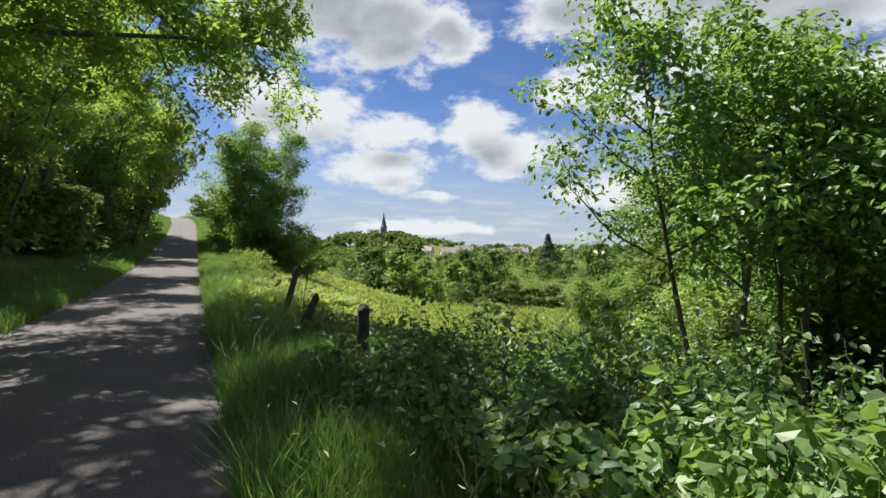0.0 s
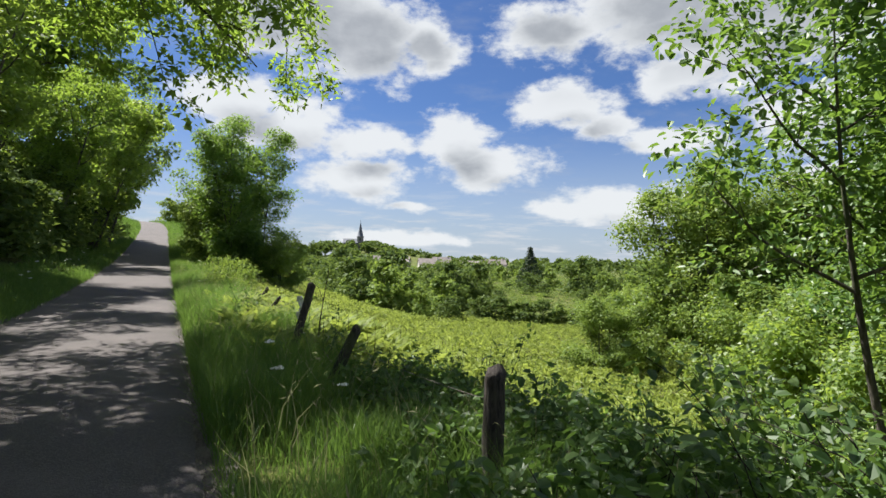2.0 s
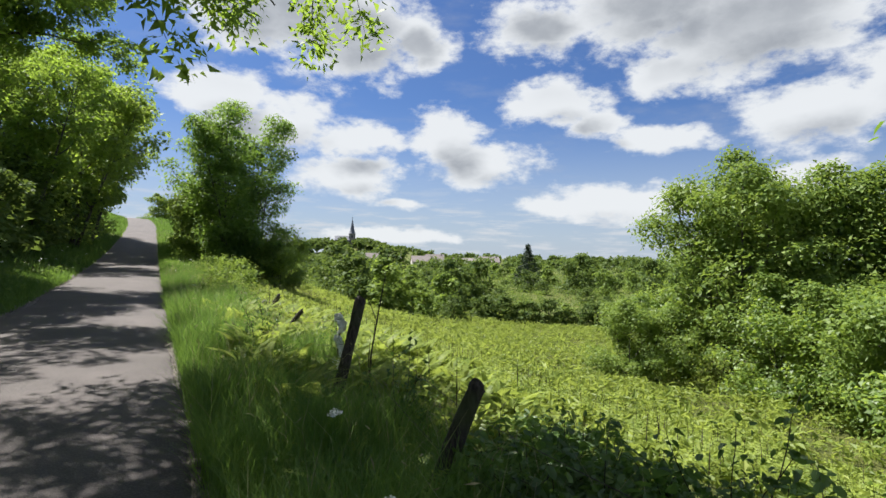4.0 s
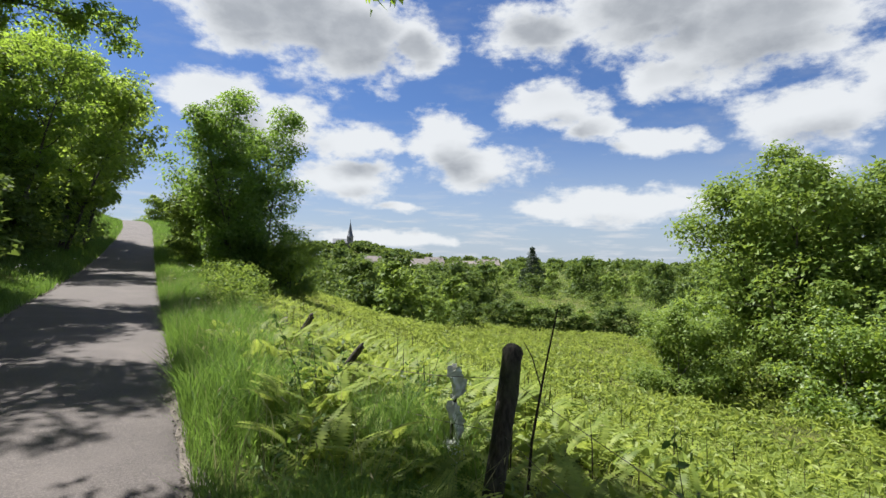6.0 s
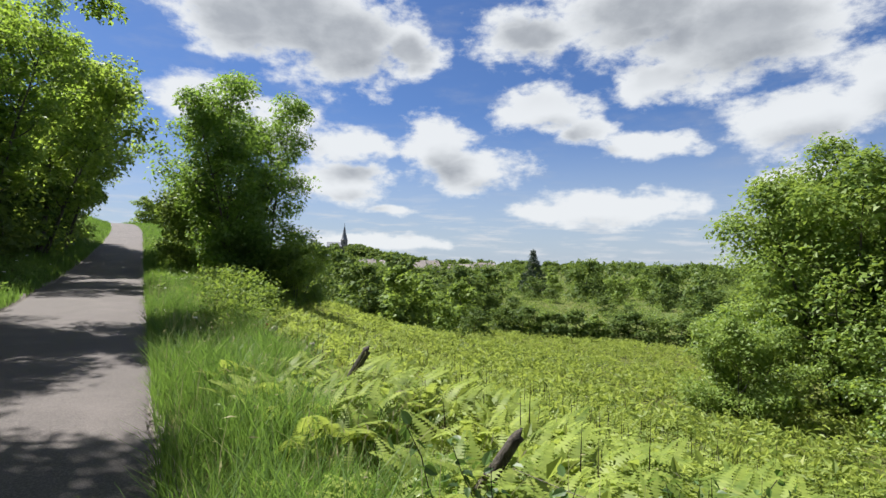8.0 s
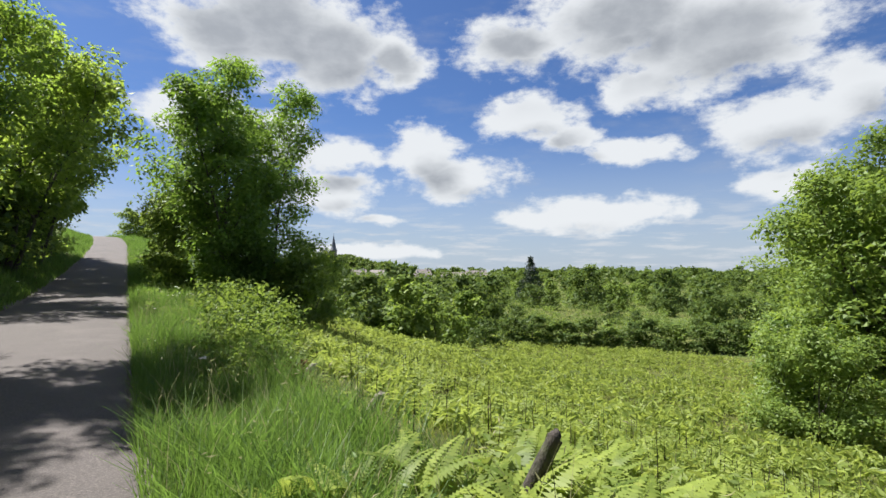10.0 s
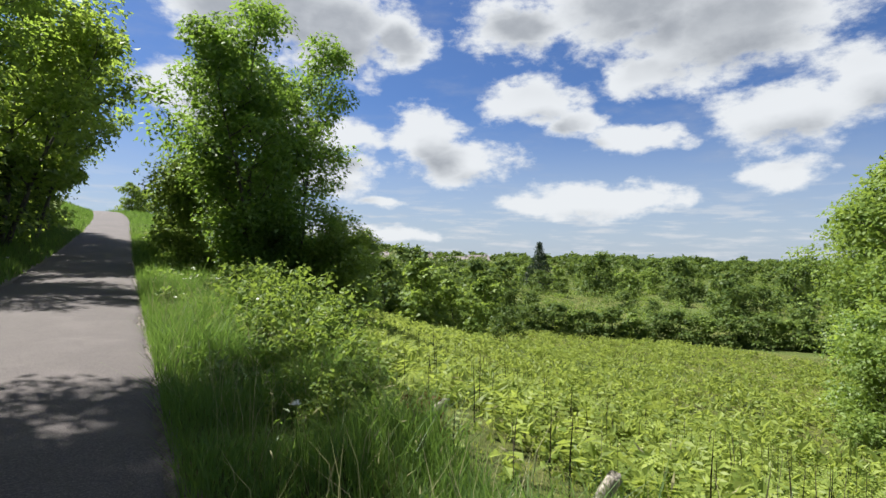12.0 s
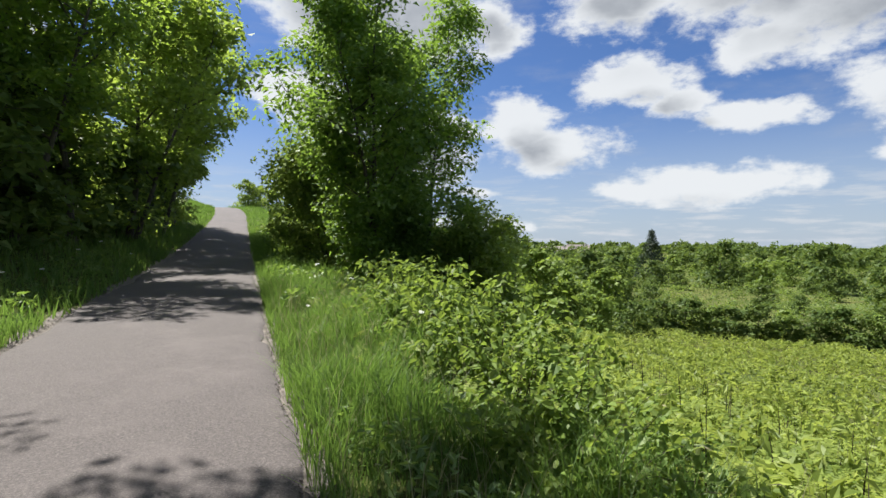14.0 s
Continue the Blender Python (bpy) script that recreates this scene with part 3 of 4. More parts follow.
def fronds(rng, u, v, length, pinnae=9, upright=0.75):
    """Bracken: an arching stalk with side leaflets in pairs."""
    x, y = xy(u, v)
    z = ground_uv(u, v)
    m = len(x)
    a = rng.uniform(0, 2 * math.pi, m)
    L = length * rng.uniform(0.6, 1.2, m)
    up = upright * rng.uniform(0.8, 1.15, m)
    dx, dy = np.cos(a), np.sin(a)
    sx, sy = -dy, dx
    verts, faces, base = [], [], 0

    def spine(t):
        reach = L * (0.25 * t + 0.6 * t * t)
        return np.stack([x + dx * reach, y + dy * reach, z + L * up * (1.25 * t - 0.55 * t * t)], 1)

    side = np.stack([sx, sy, np.zeros(m)], 1)
    way = np.stack([dx, dy, np.zeros(m)], 1)
    s0, s1 = spine(np.zeros(m)), spine(np.full(m, 0.5))
    s2 = spine(np.ones(m))
    w = (0.012 * L)[:, None]
    verts.append(np.stack([s0 - side * w, s0 + side * w, s1 + side * w * 0.7, s1 - side * w * 0.7], 1).reshape(-1, 3))
    verts.append(np.stack([s1 - side * w * 0.7, s1 + side * w * 0.7, s2 + side * w * 0.1, s2 - side * w * 0.1], 1).reshape(-1, 3))
    for i in range(pinnae):
        t = 0.34 + 0.64 * i / pinnae
        c = spine(np.full(m, t))
        nxt = spine(np.full(m, t + 0.05))
        wide = (L * 0.25 * (1.02 - t) ** 0.8 * 1.5)[:, None]
        deep = (nxt - c) * (0.8 if pinnae > 8 else 1.0)
        for sg in (-1, 1):
            tip = c + side * sg * wide + way * wide * 0.35 + np.array([0, 0, -0.10]) * wide
            mid = c + (tip - c) * 0.5
            verts.append(np.stack([c, mid - deep * 0.55, tip, mid + deep * 0.75], 1).reshape(-1, 3))
    allv = np.concatenate(verts)
    return allv, np.arange(len(allv)).reshape(-1, 4)


# ---------------------------------------------------------------- trees and hedges
HEDGE_LABEL = "dense leafy roadside tree with foliage down to the bank"
hedge_a = make_tree("hedge_tree", 11, 11.0, 3.1, 0.27, 2, 15, 110, 0.135, "hedge", HEDGE_LABEL, girth=0.17, cluster=0.68, shape=0.6, slim=0.6, low=10, skirt=0.3)
hedge_b = make_tree("hedge_tree", 12, 10.2, 3.0, 0.25, 3, 10, 110, 0.135, "hedge", HEDGE_LABEL, girth=0.15, cluster=0.68, shape=0.6, slim=0.6, low=10, skirt=0.3)
hedge_c = make_tree("hedge_tree", 13, 11.4, 3.1, 0.28, 2, 15, 110, 0.135, "ash", HEDGE_LABEL, girth=0.18, cluster=0.68, shape=0.6, slim=0.55, low=10, skirt=0.3)
for ob in (hedge_a, hedge_b, hedge_c):
    tagged(ob, group="trees of the roadside hedge")
plant(hedge_a, *at(13.4, -8.3), 0.4)
plant(hedge_b, *at(20.2, -5.9), 1.9)
plant(hedge_c, *at(23.6, -7.6), 2.7)
rng = np.random.default_rng(5)
for k, (u, v, size) in enumerate(((-6.0, -6.2, 1.0), (-1.0, -6.2, 1.0), (4.4, -5.5, 1.0), (18.0, -8.0, 1.0), (33.0, -9.2, 0.9), (37.4, -6.0, 1.0))):
    plant_copy((hedge_a, hedge_b, hedge_c)[(k * 2 + 1) % 3], *at(u, v), rng.uniform(0, 6.28), size)
hedge_d = make_tree("hedge_tree", 14, 10.6, 3.2, 0.26, 2, 14, 80, 0.19, "hedge", HEDGE_LABEL, girth=0.17, cluster=0.8, shape=0.64, slim=0.6, low=14, skirt=0.35)
tagged(hedge_d, group="trees of the roadside hedge")
plant(hedge_d, *at(40.5, -5.4), 1.0, 1.0)
for u, v, size in ((46, -4.7, 1.1), (51.5, -4.4, 1.1), (57, -4.3, 1.05), (63, -4.8, 0.95)):
    plant_copy(hedge_d, *at(u, v), u * 1.3, size)

over = make_tree("ash_tree", 21, 11.8, 3.4, 0.36, 1, 18, 130, 0.115, "ash", "tall ash with long boughs arching over the lane", girth=0.22, cluster=0.66, shape=0.5, slim=0.42, lift=0.02,
                 boughs=((3.7, HEADING + 0.15, 7.4, 0.17, 0.10), (5.2, HEADING + 0.75, 7.6, 0.20, 0.10), (4.9, HEADING - 0.55, 6.8, 0.25, 0.09), (6.2, HEADING + 0.35, 7.6, 0.2, 0.09), (5.0, HEADING + 1.2, 6.5, 0.22, 0.08),
                         (6.8, HEADING + 0.05, 7.8, 0.16, 0.09), (7.4, HEADING + 0.65, 7.2, 0.2, 0.08), (7.8, HEADING - 0.35, 5.0, 0.2, 0.08), (8.4, HEADING - 0.1, 6.4, 0.12, 0.08), (8.0, HEADING + 0.9, 7.5, 0.15, 0.08), (9.0, HEADING + 0.25, 6.4, 0.1, 0.08), (7.2, HEADING + 0.2, 6.6, 0.12, 0.08)))
tagged(over, group="ashes beside the lane")
plant(over, *at(10.0, -5.2), 0.0)
high = make_tree("ash_tree", 22, 12.4, 3.1, 0.42, 2, 14, 130, 0.125, "ash", "tall roadside ash with high boughs reaching over the lane", girth=0.2, cluster=0.7, shape=0.6, slim=0.45, lift=0.02,
                 boughs=((7.2, HEADING + 0.1, 4.8, 0.16, 0.09), (8.2, HEADING - 0.45, 4.4, 0.2, 0.09), (9.0, HEADING + 0.2, 4.8, 0.2, 0.08), (9.6, HEADING - 0.1, 4.6, 0.2, 0.08), (8.6, HEADING - 0.8, 4.4, 0.15, 0.08)))
tagged(high, group="ashes beside the lane")
plant(high, *at(27.6, -6.1), 0.0)
plant_copy(hedge_c, *at(7.8, -5.4), 5.1, 1.05)

lone = make_tree("ash_tree", 37, 9.3, 2.6, 0.08, 6, 12, 140, 0.125, "dark_ash", "many-stemmed young ash standing alone on the fence line", girth=0.13, cluster=0.78, shape=0.55, slim=0.5, low=60, skirt=0.8, fan=0.2)
plant(lone, *at(35.2, 4.2), 3.4)

shrub_a = make_tree("shrub", 41, 4.4, 2.5, 0.03, 5, 6, 120, 0.105, "willow", "rounded bright green bush in the meadow", "bush", 0.08, cluster=0.7, shape=0.45, slim=0.6, low=36)
shrub_b = make_tree("shrub", 42, 4.0, 2.7, 0.03, 5, 6, 120, 0.105, "hedge", "rounded dark green bush in the meadow", "bush", 0.08, cluster=0.7, shape=0.45, slim=0.6, low=34)
tall_a = make_tree("willow_tree", 43, 9.0, 3.4, 0.16, 6, 10, 130, 0.125, "willow", "broad pale green willow at the meadow edge", "tree", 0.16, cluster=0.95, shape=0.42, slim=0.6, low=14, fan=0.4)
tagged(tall_a, group="willows at the meadow edge")
for ob in (shrub_a, shrub_b):
    tagged(ob, group="bushes at the meadow edge")
plant(shrub_a, 8.8, 30.6, 0.2, 0.95)
plant(shrub_b, 14.6, 26.6, 1.2, 1.25)
plant(tall_a, 18.5, 34.5, 0.0, 1.55)
plant_copy(tall_a, 25.0, 47.5, 2.0, 1.6)
plant_copy(tall_a, 24.5, 29.5, 5.0, 1.6)
plant_copy(shrub_a, 15.5, 22.4, 3.0, 1.4)
plant_copy(shrub_b, 13.2, 35.0, 3.0, 1.15)
plant_copy(shrub_a, 17.6, 30.0, 4.0, 1.6)
# saplings beyond the lone ash, along the fence
for u, v, size in ((40.5, 3.6, 1.15), (45, 3.2, 1.0)):
    plant_copy(shrub_a, *at(u, v), u, size, stretch=1.1)
plant_copy(shrub_b, *at(34.0, 5.6), 0.5, 0.72)
near = make_tree("hazel_tree", 51, 7.0, 2.7, 0.44, 5, 9, 66, 0.095, "hazel", "sprawling hazel with large bright leaves over the fence", girth=0.09, cluster=0.6, shape=0.55, slim=0.62, full=True, droop=0.5)
plant(near, 4.6, 7.9, 0.0)
plant_copy(near, 7.6, 8.6, 2.1, 1.1)
plant_copy(near, 6.6, 4.6, 4.1, 1.0)
plant_copy(shrub_b, 8.6, 10.5, 1.0, 0.9)
plant_copy(shrub_b, 8.0, 6.2, 2.0, 0.85)
plant_copy(near, 9.8, 7.0, 1.2, 1.15)
plant_copy(near, 9.0, 11.6, 3.3, 1.1)
plant_copy(shrub_b, 6.4, 11.4, 4.0, 0.75)
plant_copy(shrub_b, 7.6, 9.2, 5.0, 0.8)
plant_copy(shrub_b, 5.9, 9.9, 5.6, 0.7)

# hedge across the meadow and scrub beyond it
mid_a = make_tree("scrub_bush", 61, 3.4, 2.1, 0.03, 1, 9, 28, 0.23, "scrub", "dark green thorn bush in the field hedge", "bush", 0.07, cluster=0.62, shape=0.4, slim=0.65, low=26)
mid_b = make_tree("scrub_bush", 62, 3.8, 2.0, 0.03, 1, 10, 28, 0.23, "willow", "pale green bush on the valley floor", "bush", 0.07, cluster=0.62, shape=0.5, slim=0.65, low=18)
tagged(mid_a, group="bushes of the valley")
tagged(mid_b, group="bushes of the valley")
plant(mid_a, 6.0, 65.5, 0.4, 0.85)
plant(mid_b, -2.0, 61.5, 0.4, 1.2)
for u, v, size in ((50, 3.4, 1.3), (56, 3.0, 1.1), (100, 2.6, 1.15), (103, 4.2, 1.1), (97, 5.0, 1.0)):
    plant_copy(mid_b, *at(u, v), u, size)
# dark thicket behind the roadside trees
for k in range(25):
    plant_copy(mid_a, *at(-4 + 2.9 * k, -7.0 + 0.4 * math.sin(k * 1.9)), k * 1.1, 1.15 + 0.2 * math.sin(k * 2.3))
# back row, added only to darken the gaps beneath the crowns
for k in range(12):
    plant_copy(mid_a, *at(-4 + 6.0 * k, -11.0), k * 2.1, 1.9)
for k in range(11):
    plant_copy(mid_a, *at(27 + 3.5 * k, -5.8 - 0.3 * math.sin(k * 2.7)), k * 1.7, 0.85 + 0.12 * math.sin(k * 1.3))
for k in range(1, 19):
    x, y = 6.0 + k * 1.95, 65.5 - 0.47 * k - 0.03 * (k - 4) ** 2
    plant_copy((mid_a, mid_a, mid_b)[k % 3], x, y, k * 1.3, 0.95 + 0.16 * math.sin(k * 2.1), stretch=0.85)
for x, y, size in ((-5, 60, 1.5), (1.5, 66, 1.4), (-8, 64, 1.7), (-3, 70, 1.5), (4, 73, 1.3), (-1, 56.5, 0.9), (2.0, 58.5, 0.8)):
    plant_copy((mid_a, mid_b)[int(x) % 2], x, y, x, size)
for k in range(175):
    x, y = rng.uniform(-28, 125), 68 + 130 * rng.random() ** 0.8
    u, v = uv(x, y)
    if v < 13 or y < 69 - 0.25 * x:
        continue
    plant_copy((mid_a, mid_b, mid_a)[k % 3], x, y, rng.uniform(0, 6.28), rng.choice((0.5, 0.7, 0.95, 1.25, 1.6)))


for x, y, size in ((9, 94, 2.0), (36, 122, 2.5), (50, 112, 2.2), (63, 100, 2.0), (4, 82, 1.9), (-6, 78, 2.2), (80, 118, 2.4), (44, 90, 1.7), (-14, 92, 2.3), (92, 104, 2.1)):
    plant_copy(mid_a, x, y, x * 0.7, size, stretch=1.15)


def rough_growth():
    """Low thicket and tall weeds between the bushes of the valley."""
    rng = np.random.default_rng(73)
    n_ = 5200
    x, y = rng.uniform(-30, 150, n_), 66 + 170 * rng.random(n_) ** 1.2
    u, v = uv(x, y)
    keep = (v > 12) & (y > 70 - 0.3 * x)
    x, y = x[keep], y[keep]
    wide = rng.uniform(0.4, 1.3, len(x)) * (1 + (y - 66) / 170)
    ctr = np.stack([x, y, ground(x, y) + 0.7 * wide], 1)
    pale = rng.random(len(x)) < 0.5
    for pick, mat in ((pale, "willow"), (~pale, "scrub")):
        verts, faces = leaf_cloud(rng, ctr[pick], wide[pick], 34, 0.24, 0.5, 0.1, 0.6, dome=0.5, tri=True)
        ob = new("rough_growth", mesh_of("rough_growth", verts, faces, MAT[mat]))
        tagged(ob, "rough low scrub and weeds on the valley floor", "scrub", kind="stuff")


rough_growth()


def make_conifer():
    rng = np.random.default_rng(71)
    root = new("conifer")
    trunk = Wood(7)
    trunk.tube([(0, 0, -0.3), (0, 0, 5), (0, 0, 10.4)], [0.22, 0.13, 0.02])
    part("trunk", trunk.mesh("trunk", MAT["bark"]), root)
    h = 0.6 + 9.8 * rng.random(420) ** 1.2
    a = rng.uniform(0, 6.283, 420)
    r = (10.8 - h) * 0.42 * np.sqrt(rng.random(420))
    ctr = np.stack([r * np.cos(a), r * np.sin(a), h], 1)
    v, f = leaf_cloud(rng, ctr, np.full(420, 0.4), 14, 0.34, 0.3, 0.6, 0.4)
    part("crown", mesh_of("crown", v, f, MAT["conifer"]), root)
    return tagged(root, "dark green pointed conifer rising above the scrub", "tree")


plant(make_conifer(), 27.5, 135.0, 0.0, 1.1)


def far_woods():
    """Woodland on the valley sides, too far off to tell the trees apart."""
    rng = np.random.default_rng(72)
    pieces = []
    for k in range(760):
        d = 170 + 560 * rng.random() ** 1.3
        ang = rng.uniform(-0.35, 0.95)
        x, y = d * math.sin(ang), d * math.cos(ang)
        if k > 640:
            x, y = rng.normal(-80, 45), rng.uniform(560, 640)
            d = math.hypot(x, y)
        if (abs(x + 76) < 17 and abs(y - 600) < 13) or (d < 420 and rng.random() < 0.35) or (math.hypot(x - 8, y - 345) < 45):
            continue
        tall = rng.uniform(4, 8.5) * (1 + 0.25 * (d > 400))
        wide = tall * rng.uniform(0.4, 0.7)
        m = 9
        ctr = np.stack([rng.normal(0, wide * 0.42, m), rng.normal(0, wide * 0.42, m), rng.uniform(0.25, 0.85, m) * tall], 1) + np.array([x, y, gz(x, y)])
        pieces.append(leaf_cloud(rng, ctr, np.full(m, wide * 0.45), 26, 0.0034 * d + 0.3, 0.5, 0.1, 0.7, dome=0.4, tri=True))
    ob = new("far_woods", joined("far_woods", pieces, MAT["scrub"]))
    tagged(ob, "distant woods and copses on the far valley side", "wood", kind="stuff")


far_woods()


# ---------------------------------------------------------------- village
def box_piece(v, f, x0, x1, y0, y1, z0, z1):
    b = len(v)
    v += [(x0, y0, z0), (x1, y0, z0), (x1, y1, z0), (x0, y1, z0), (x0, y0, z1), (x1, y0, z1), (x1, y1, z1), (x0, y1, z1)]
    f += [(b, b + 3, b + 2, b + 1), (b + 4, b + 5, b + 6, b + 7), (b, b + 1, b + 5, b + 4), (b + 1, b + 2, b + 6, b + 5), (b + 2, b + 3, b + 7, b + 6), (b + 3, b, b + 4, b + 7)]


def gable_roof(x0, x1, y0, y1, z0, z1, over=0.4, thick=0.25):
    """Saddle roof with its ridge along x."""
    v, f = [], []
    ym = (y0 + y1) / 2
    for sgn, ye in ((-1, y0 - over), (1, y1 + over)):
        drop = (z1 - z0) * over / (ym - y0)
        b = len(v)
        v += [(x0 - over, ye, z0 - drop), (x1 + over, ye, z0 - drop), (x1 + over, ym, z1), (x0 - over, ym, z1)]
        v += [(p[0], p[1], p[2] + thick) for p in v[b:b + 4]]
        f += [(b, b + 1, b + 2, b + 3), (b + 4, b + 5, b + 6, b + 7), (b, b + 1, b + 5, b + 4), (b + 1, b + 2, b + 6, b + 5), (b + 2, b + 3, b + 7, b + 6), (b + 3, b, b + 4, b + 7)]
    return v, f


def box_mesh(name, mat, *boxes):
    v, f = [], []
    for row in boxes:
        box_piece(v, f, *row)
    return mesh_of(name, np.array(v), np.array(f), mat)


def make_house(long, deep, wall, ridge, windows):
    root = new("house")
    wall_ob = part("wall", box_mesh("wall", MAT["render"], (-long / 2, long / 2, -deep / 2, deep / 2, -1.5, wall)), root, "pale rendered wall")
    v, f = gable_roof(-long / 2, long / 2, -deep / 2, deep / 2, wall, ridge)
    roof_ob = part("roof", mesh_of("roof", np.array(v), np.array(f), MAT["roof"]), root, "grey slate roof")
    gv = []
    gf = []
    for xe in (-long / 2, long / 2 - 0.2):
        b = len(gv)
        gv += [(xe, -deep / 2, wall), (xe, deep / 2, wall), (xe, 0, ridge), (xe + 0.2, -deep / 2, wall), (xe + 0.2, deep / 2, wall), (xe + 0.2, 0, ridge)]
        gf += [(b, b + 1, b + 2, b + 2), (b + 3, b + 5, b + 4, b + 4)]
    part("gable", mesh_of("gable", np.array(gv), np.array([(a, b, c) for a, b, c, _ in gf]), MAT["render"]), root)
    part("chimney", box_mesh("chimney", MAT["render"], (long * 0.32, long * 0.32 + 0.8, -0.4, 0.4, wall, ridge + 1.1)), roof_ob)
    for i in range(windows):
        x = -long / 2 + long * (i + 0.5) / windows
        part("window", box_mesh("window", MAT["glass"], (x - 0.5, x + 0.5, -deep / 2 - 0.04, -deep / 2 + 0.1, 1.0, 2.3)), wall_ob)
    return tagged(root, "pale village house with a grey slate roof", "house", "houses of the village")


for x, y, long, deep, wall, ridge, turn, count in ((6, 342, 15, 8, 3.6, 7.2, 0.15, 4), (34, 338, 17, 8, 3.2, 6.4, -0.1, 4), (15, 372, 13, 8, 4.8, 8.4, 0.3, 3), (-14, 385, 12, 8, 4.5, 8.0, -0.2, 3), (52, 360, 14, 8, 4.0, 7.5, 0.1, 4), (-30, 400, 12, 8, 4.5, 8.2, 0.2, 3)):
    plant(make_house(long, deep, wall, ridge, count), x, y, turn)


def make_church():
    root = new("church")
    nave = part("nave", box_mesh("nave", MAT["stone"], (-19, -3, -5, 5, -3, 6.5)), root, "grey stone nave")
    v, f = gable_roof(-19, -3, -5, 5, 6.5, 11.0)
    part("roof", mesh_of("roof", np.array(v), np.array(f), MAT["slate"]), root, "dark slate saddle roof")
    tower = part("tower", box_mesh("tower", MAT["stone"], (-3.6, 3.6, -3.6, 3.6, -3, 14.0), (-3.9, 3.9, -3.9, 3.9, 13.2, 13.7)), root, "square grey stone bell tower")
    spire = Wood(8)
    spire.tube([(0, 0, 14.0), (0, 0, 14.8), (0, 0, 20), (0, 0, 31.0)], [4.0, 3.4, 2.2, 0.08])
    peak = part("spire", spire.mesh("spire", MAT["slate"]), root, "tall pointed slate spire")
    cross = box_mesh("cross", MAT["slate"], (-0.12, 0.12, -0.12, 0.12, 30.9, 33), (-0.7, 0.7, -0.1, 0.1, 32, 32.25))
    part("cross", cross, peak)
    for i in range(4):
        x = -17 + i * 3.6
        part("window", box_mesh("window", MAT["glass"], (x, x + 1.3, -5.05, -4.9, 2.0, 5.5)), nave)
    part("belfry_opening", box_mesh("belfry_opening", MAT["glass"], (-0.9, 0.9, -3.66, -3.5, 9.0, 12.0)), tower)
    return tagged(root, "grey stone church with a tall slate spire on a knoll", "church")


plant(make_church(), -69.0, 600.0, 0.1)

# ---------------------------------------------------------------- brambles and undergrowth
def make_bramble(seed, radius, height, canes, per, leaf, mat, name, label, category, slim=0.7, spread_leaf=0.13, arch=-0.15):
    """Low mound of arching canes with leaves along them."""
    rng = np.random.default_rng(seed)
    root = new(name)
    wood = Wood(5)
    ctr, rad = [], []
    for _ in range(canes):
        a, r0 = rng.uniform(0, 6.283), radius * 0.75 * math.sqrt(rng.random())
        start = (r0 * math.cos(a), r0 * math.sin(a), -0.1)
        b = a + rng.uniform(-1.2, 1.2)
        h = height * rng.uniform(0.6, 1.15) * (1.1 - 0.55 * (r0 / radius) ** 2)
        pts = curve_points(rng, start, (0.35 * math.cos(b), 0.35 * math.sin(b), 1.0), h * 1.35, 8, arch, 0.12)
        wood.tube(pts, [0.006 * (1 - 0.08 * i) for i in range(9)])
        if canes <= 10:
            part("cane", wood.mesh("cane", MAT["stem"]), root)
            wood = Wood(5)
        for p in pts[2:]:
            ctr.append(tuple(p))
            rad.append(spread_leaf * rng.uniform(0.7, 1.4))
    if canes > 10:
        tagged(part("cane_tangle", wood.mesh("cane_tangle", MAT["stem"]), root), kind="stuff")
    v, f = leaf_cloud(rng, np.array(ctr), rad, per, leaf, 0.62, 0.2, slim, True)
    v[:, 2] = np.maximum(v[:, 2], -0.2)
    part("foliage", mesh_of("foliage", v, f, MAT[mat]), root)
    return tagged(root, label, category)


bramble_a = make_bramble(81, 0.85, 0.62, 60, 8, 0.082, "bramble", "bramble", "dark tangled bramble bush along the fence", "bramble")
bramble_b = make_bramble(82, 0.75, 0.56, 50, 8, 0.078, "bramble", "bramble", "dark tangled bramble bush along the fence", "bramble")
broad = make_bramble(83, 0.9, 0.72, 46, 6, 0.115, "broad", "undergrowth_plant", "broad-leaved undergrowth crowding the fence foot", "undergrowth", 0.9, 0.16)
verge_bush = make_bramble(84, 0.66, 0.80, 50, 8, 0.085, "willow", "verge_bush", "bright green young bush on the grass verge", "bush")
for ob in (bramble_a, bramble_b):
    tagged(ob, group="brambles along the fence")
tagged(broad, group="undergrowth along the fence")
tagged(verge_bush, group="bushes on the verge")
for src, spots in ((bramble_a, ((4.6, 2.5, 1.0), (6.3, 2.2, 0.9), (7.9, 2.2, 0.85), (4.2, 1.5, 0.9))), (bramble_b, ((5.5, 1.8, 1.0), (7.0, 3.0, 1.1), (3.2, 2.2, 1.1), (8.8, 2.7, 0.8))),
                   (broad, ((1.3, 3.0, 1.0), (0.6, 3.9, 1.1), (1.8, 4.4, 1.0), (2.8, 4.9, 0.9), (0.2, 2.9, 1.0), (2.4, 2.2, 0.75), (1.6, 2.3, 0.75))),
                   (verge_bush, ((25.8, 2.3, 1.0), (23.6, 1.9, 0.7), (24.6, 2.1, 0.85), (27.2, 2.4, 1.1), (28.6, 2.5, 1.15), (30.4, 2.6, 1.1), (22.4, 1.7, 0.55)))):
    for k, (u, v, size) in enumerate(spots):
        if k == 0:
            plant(src, *at(u, v), u * 1.7, size)
        else:
            plant_copy(src, *at(u, v), u * 1.7, size)

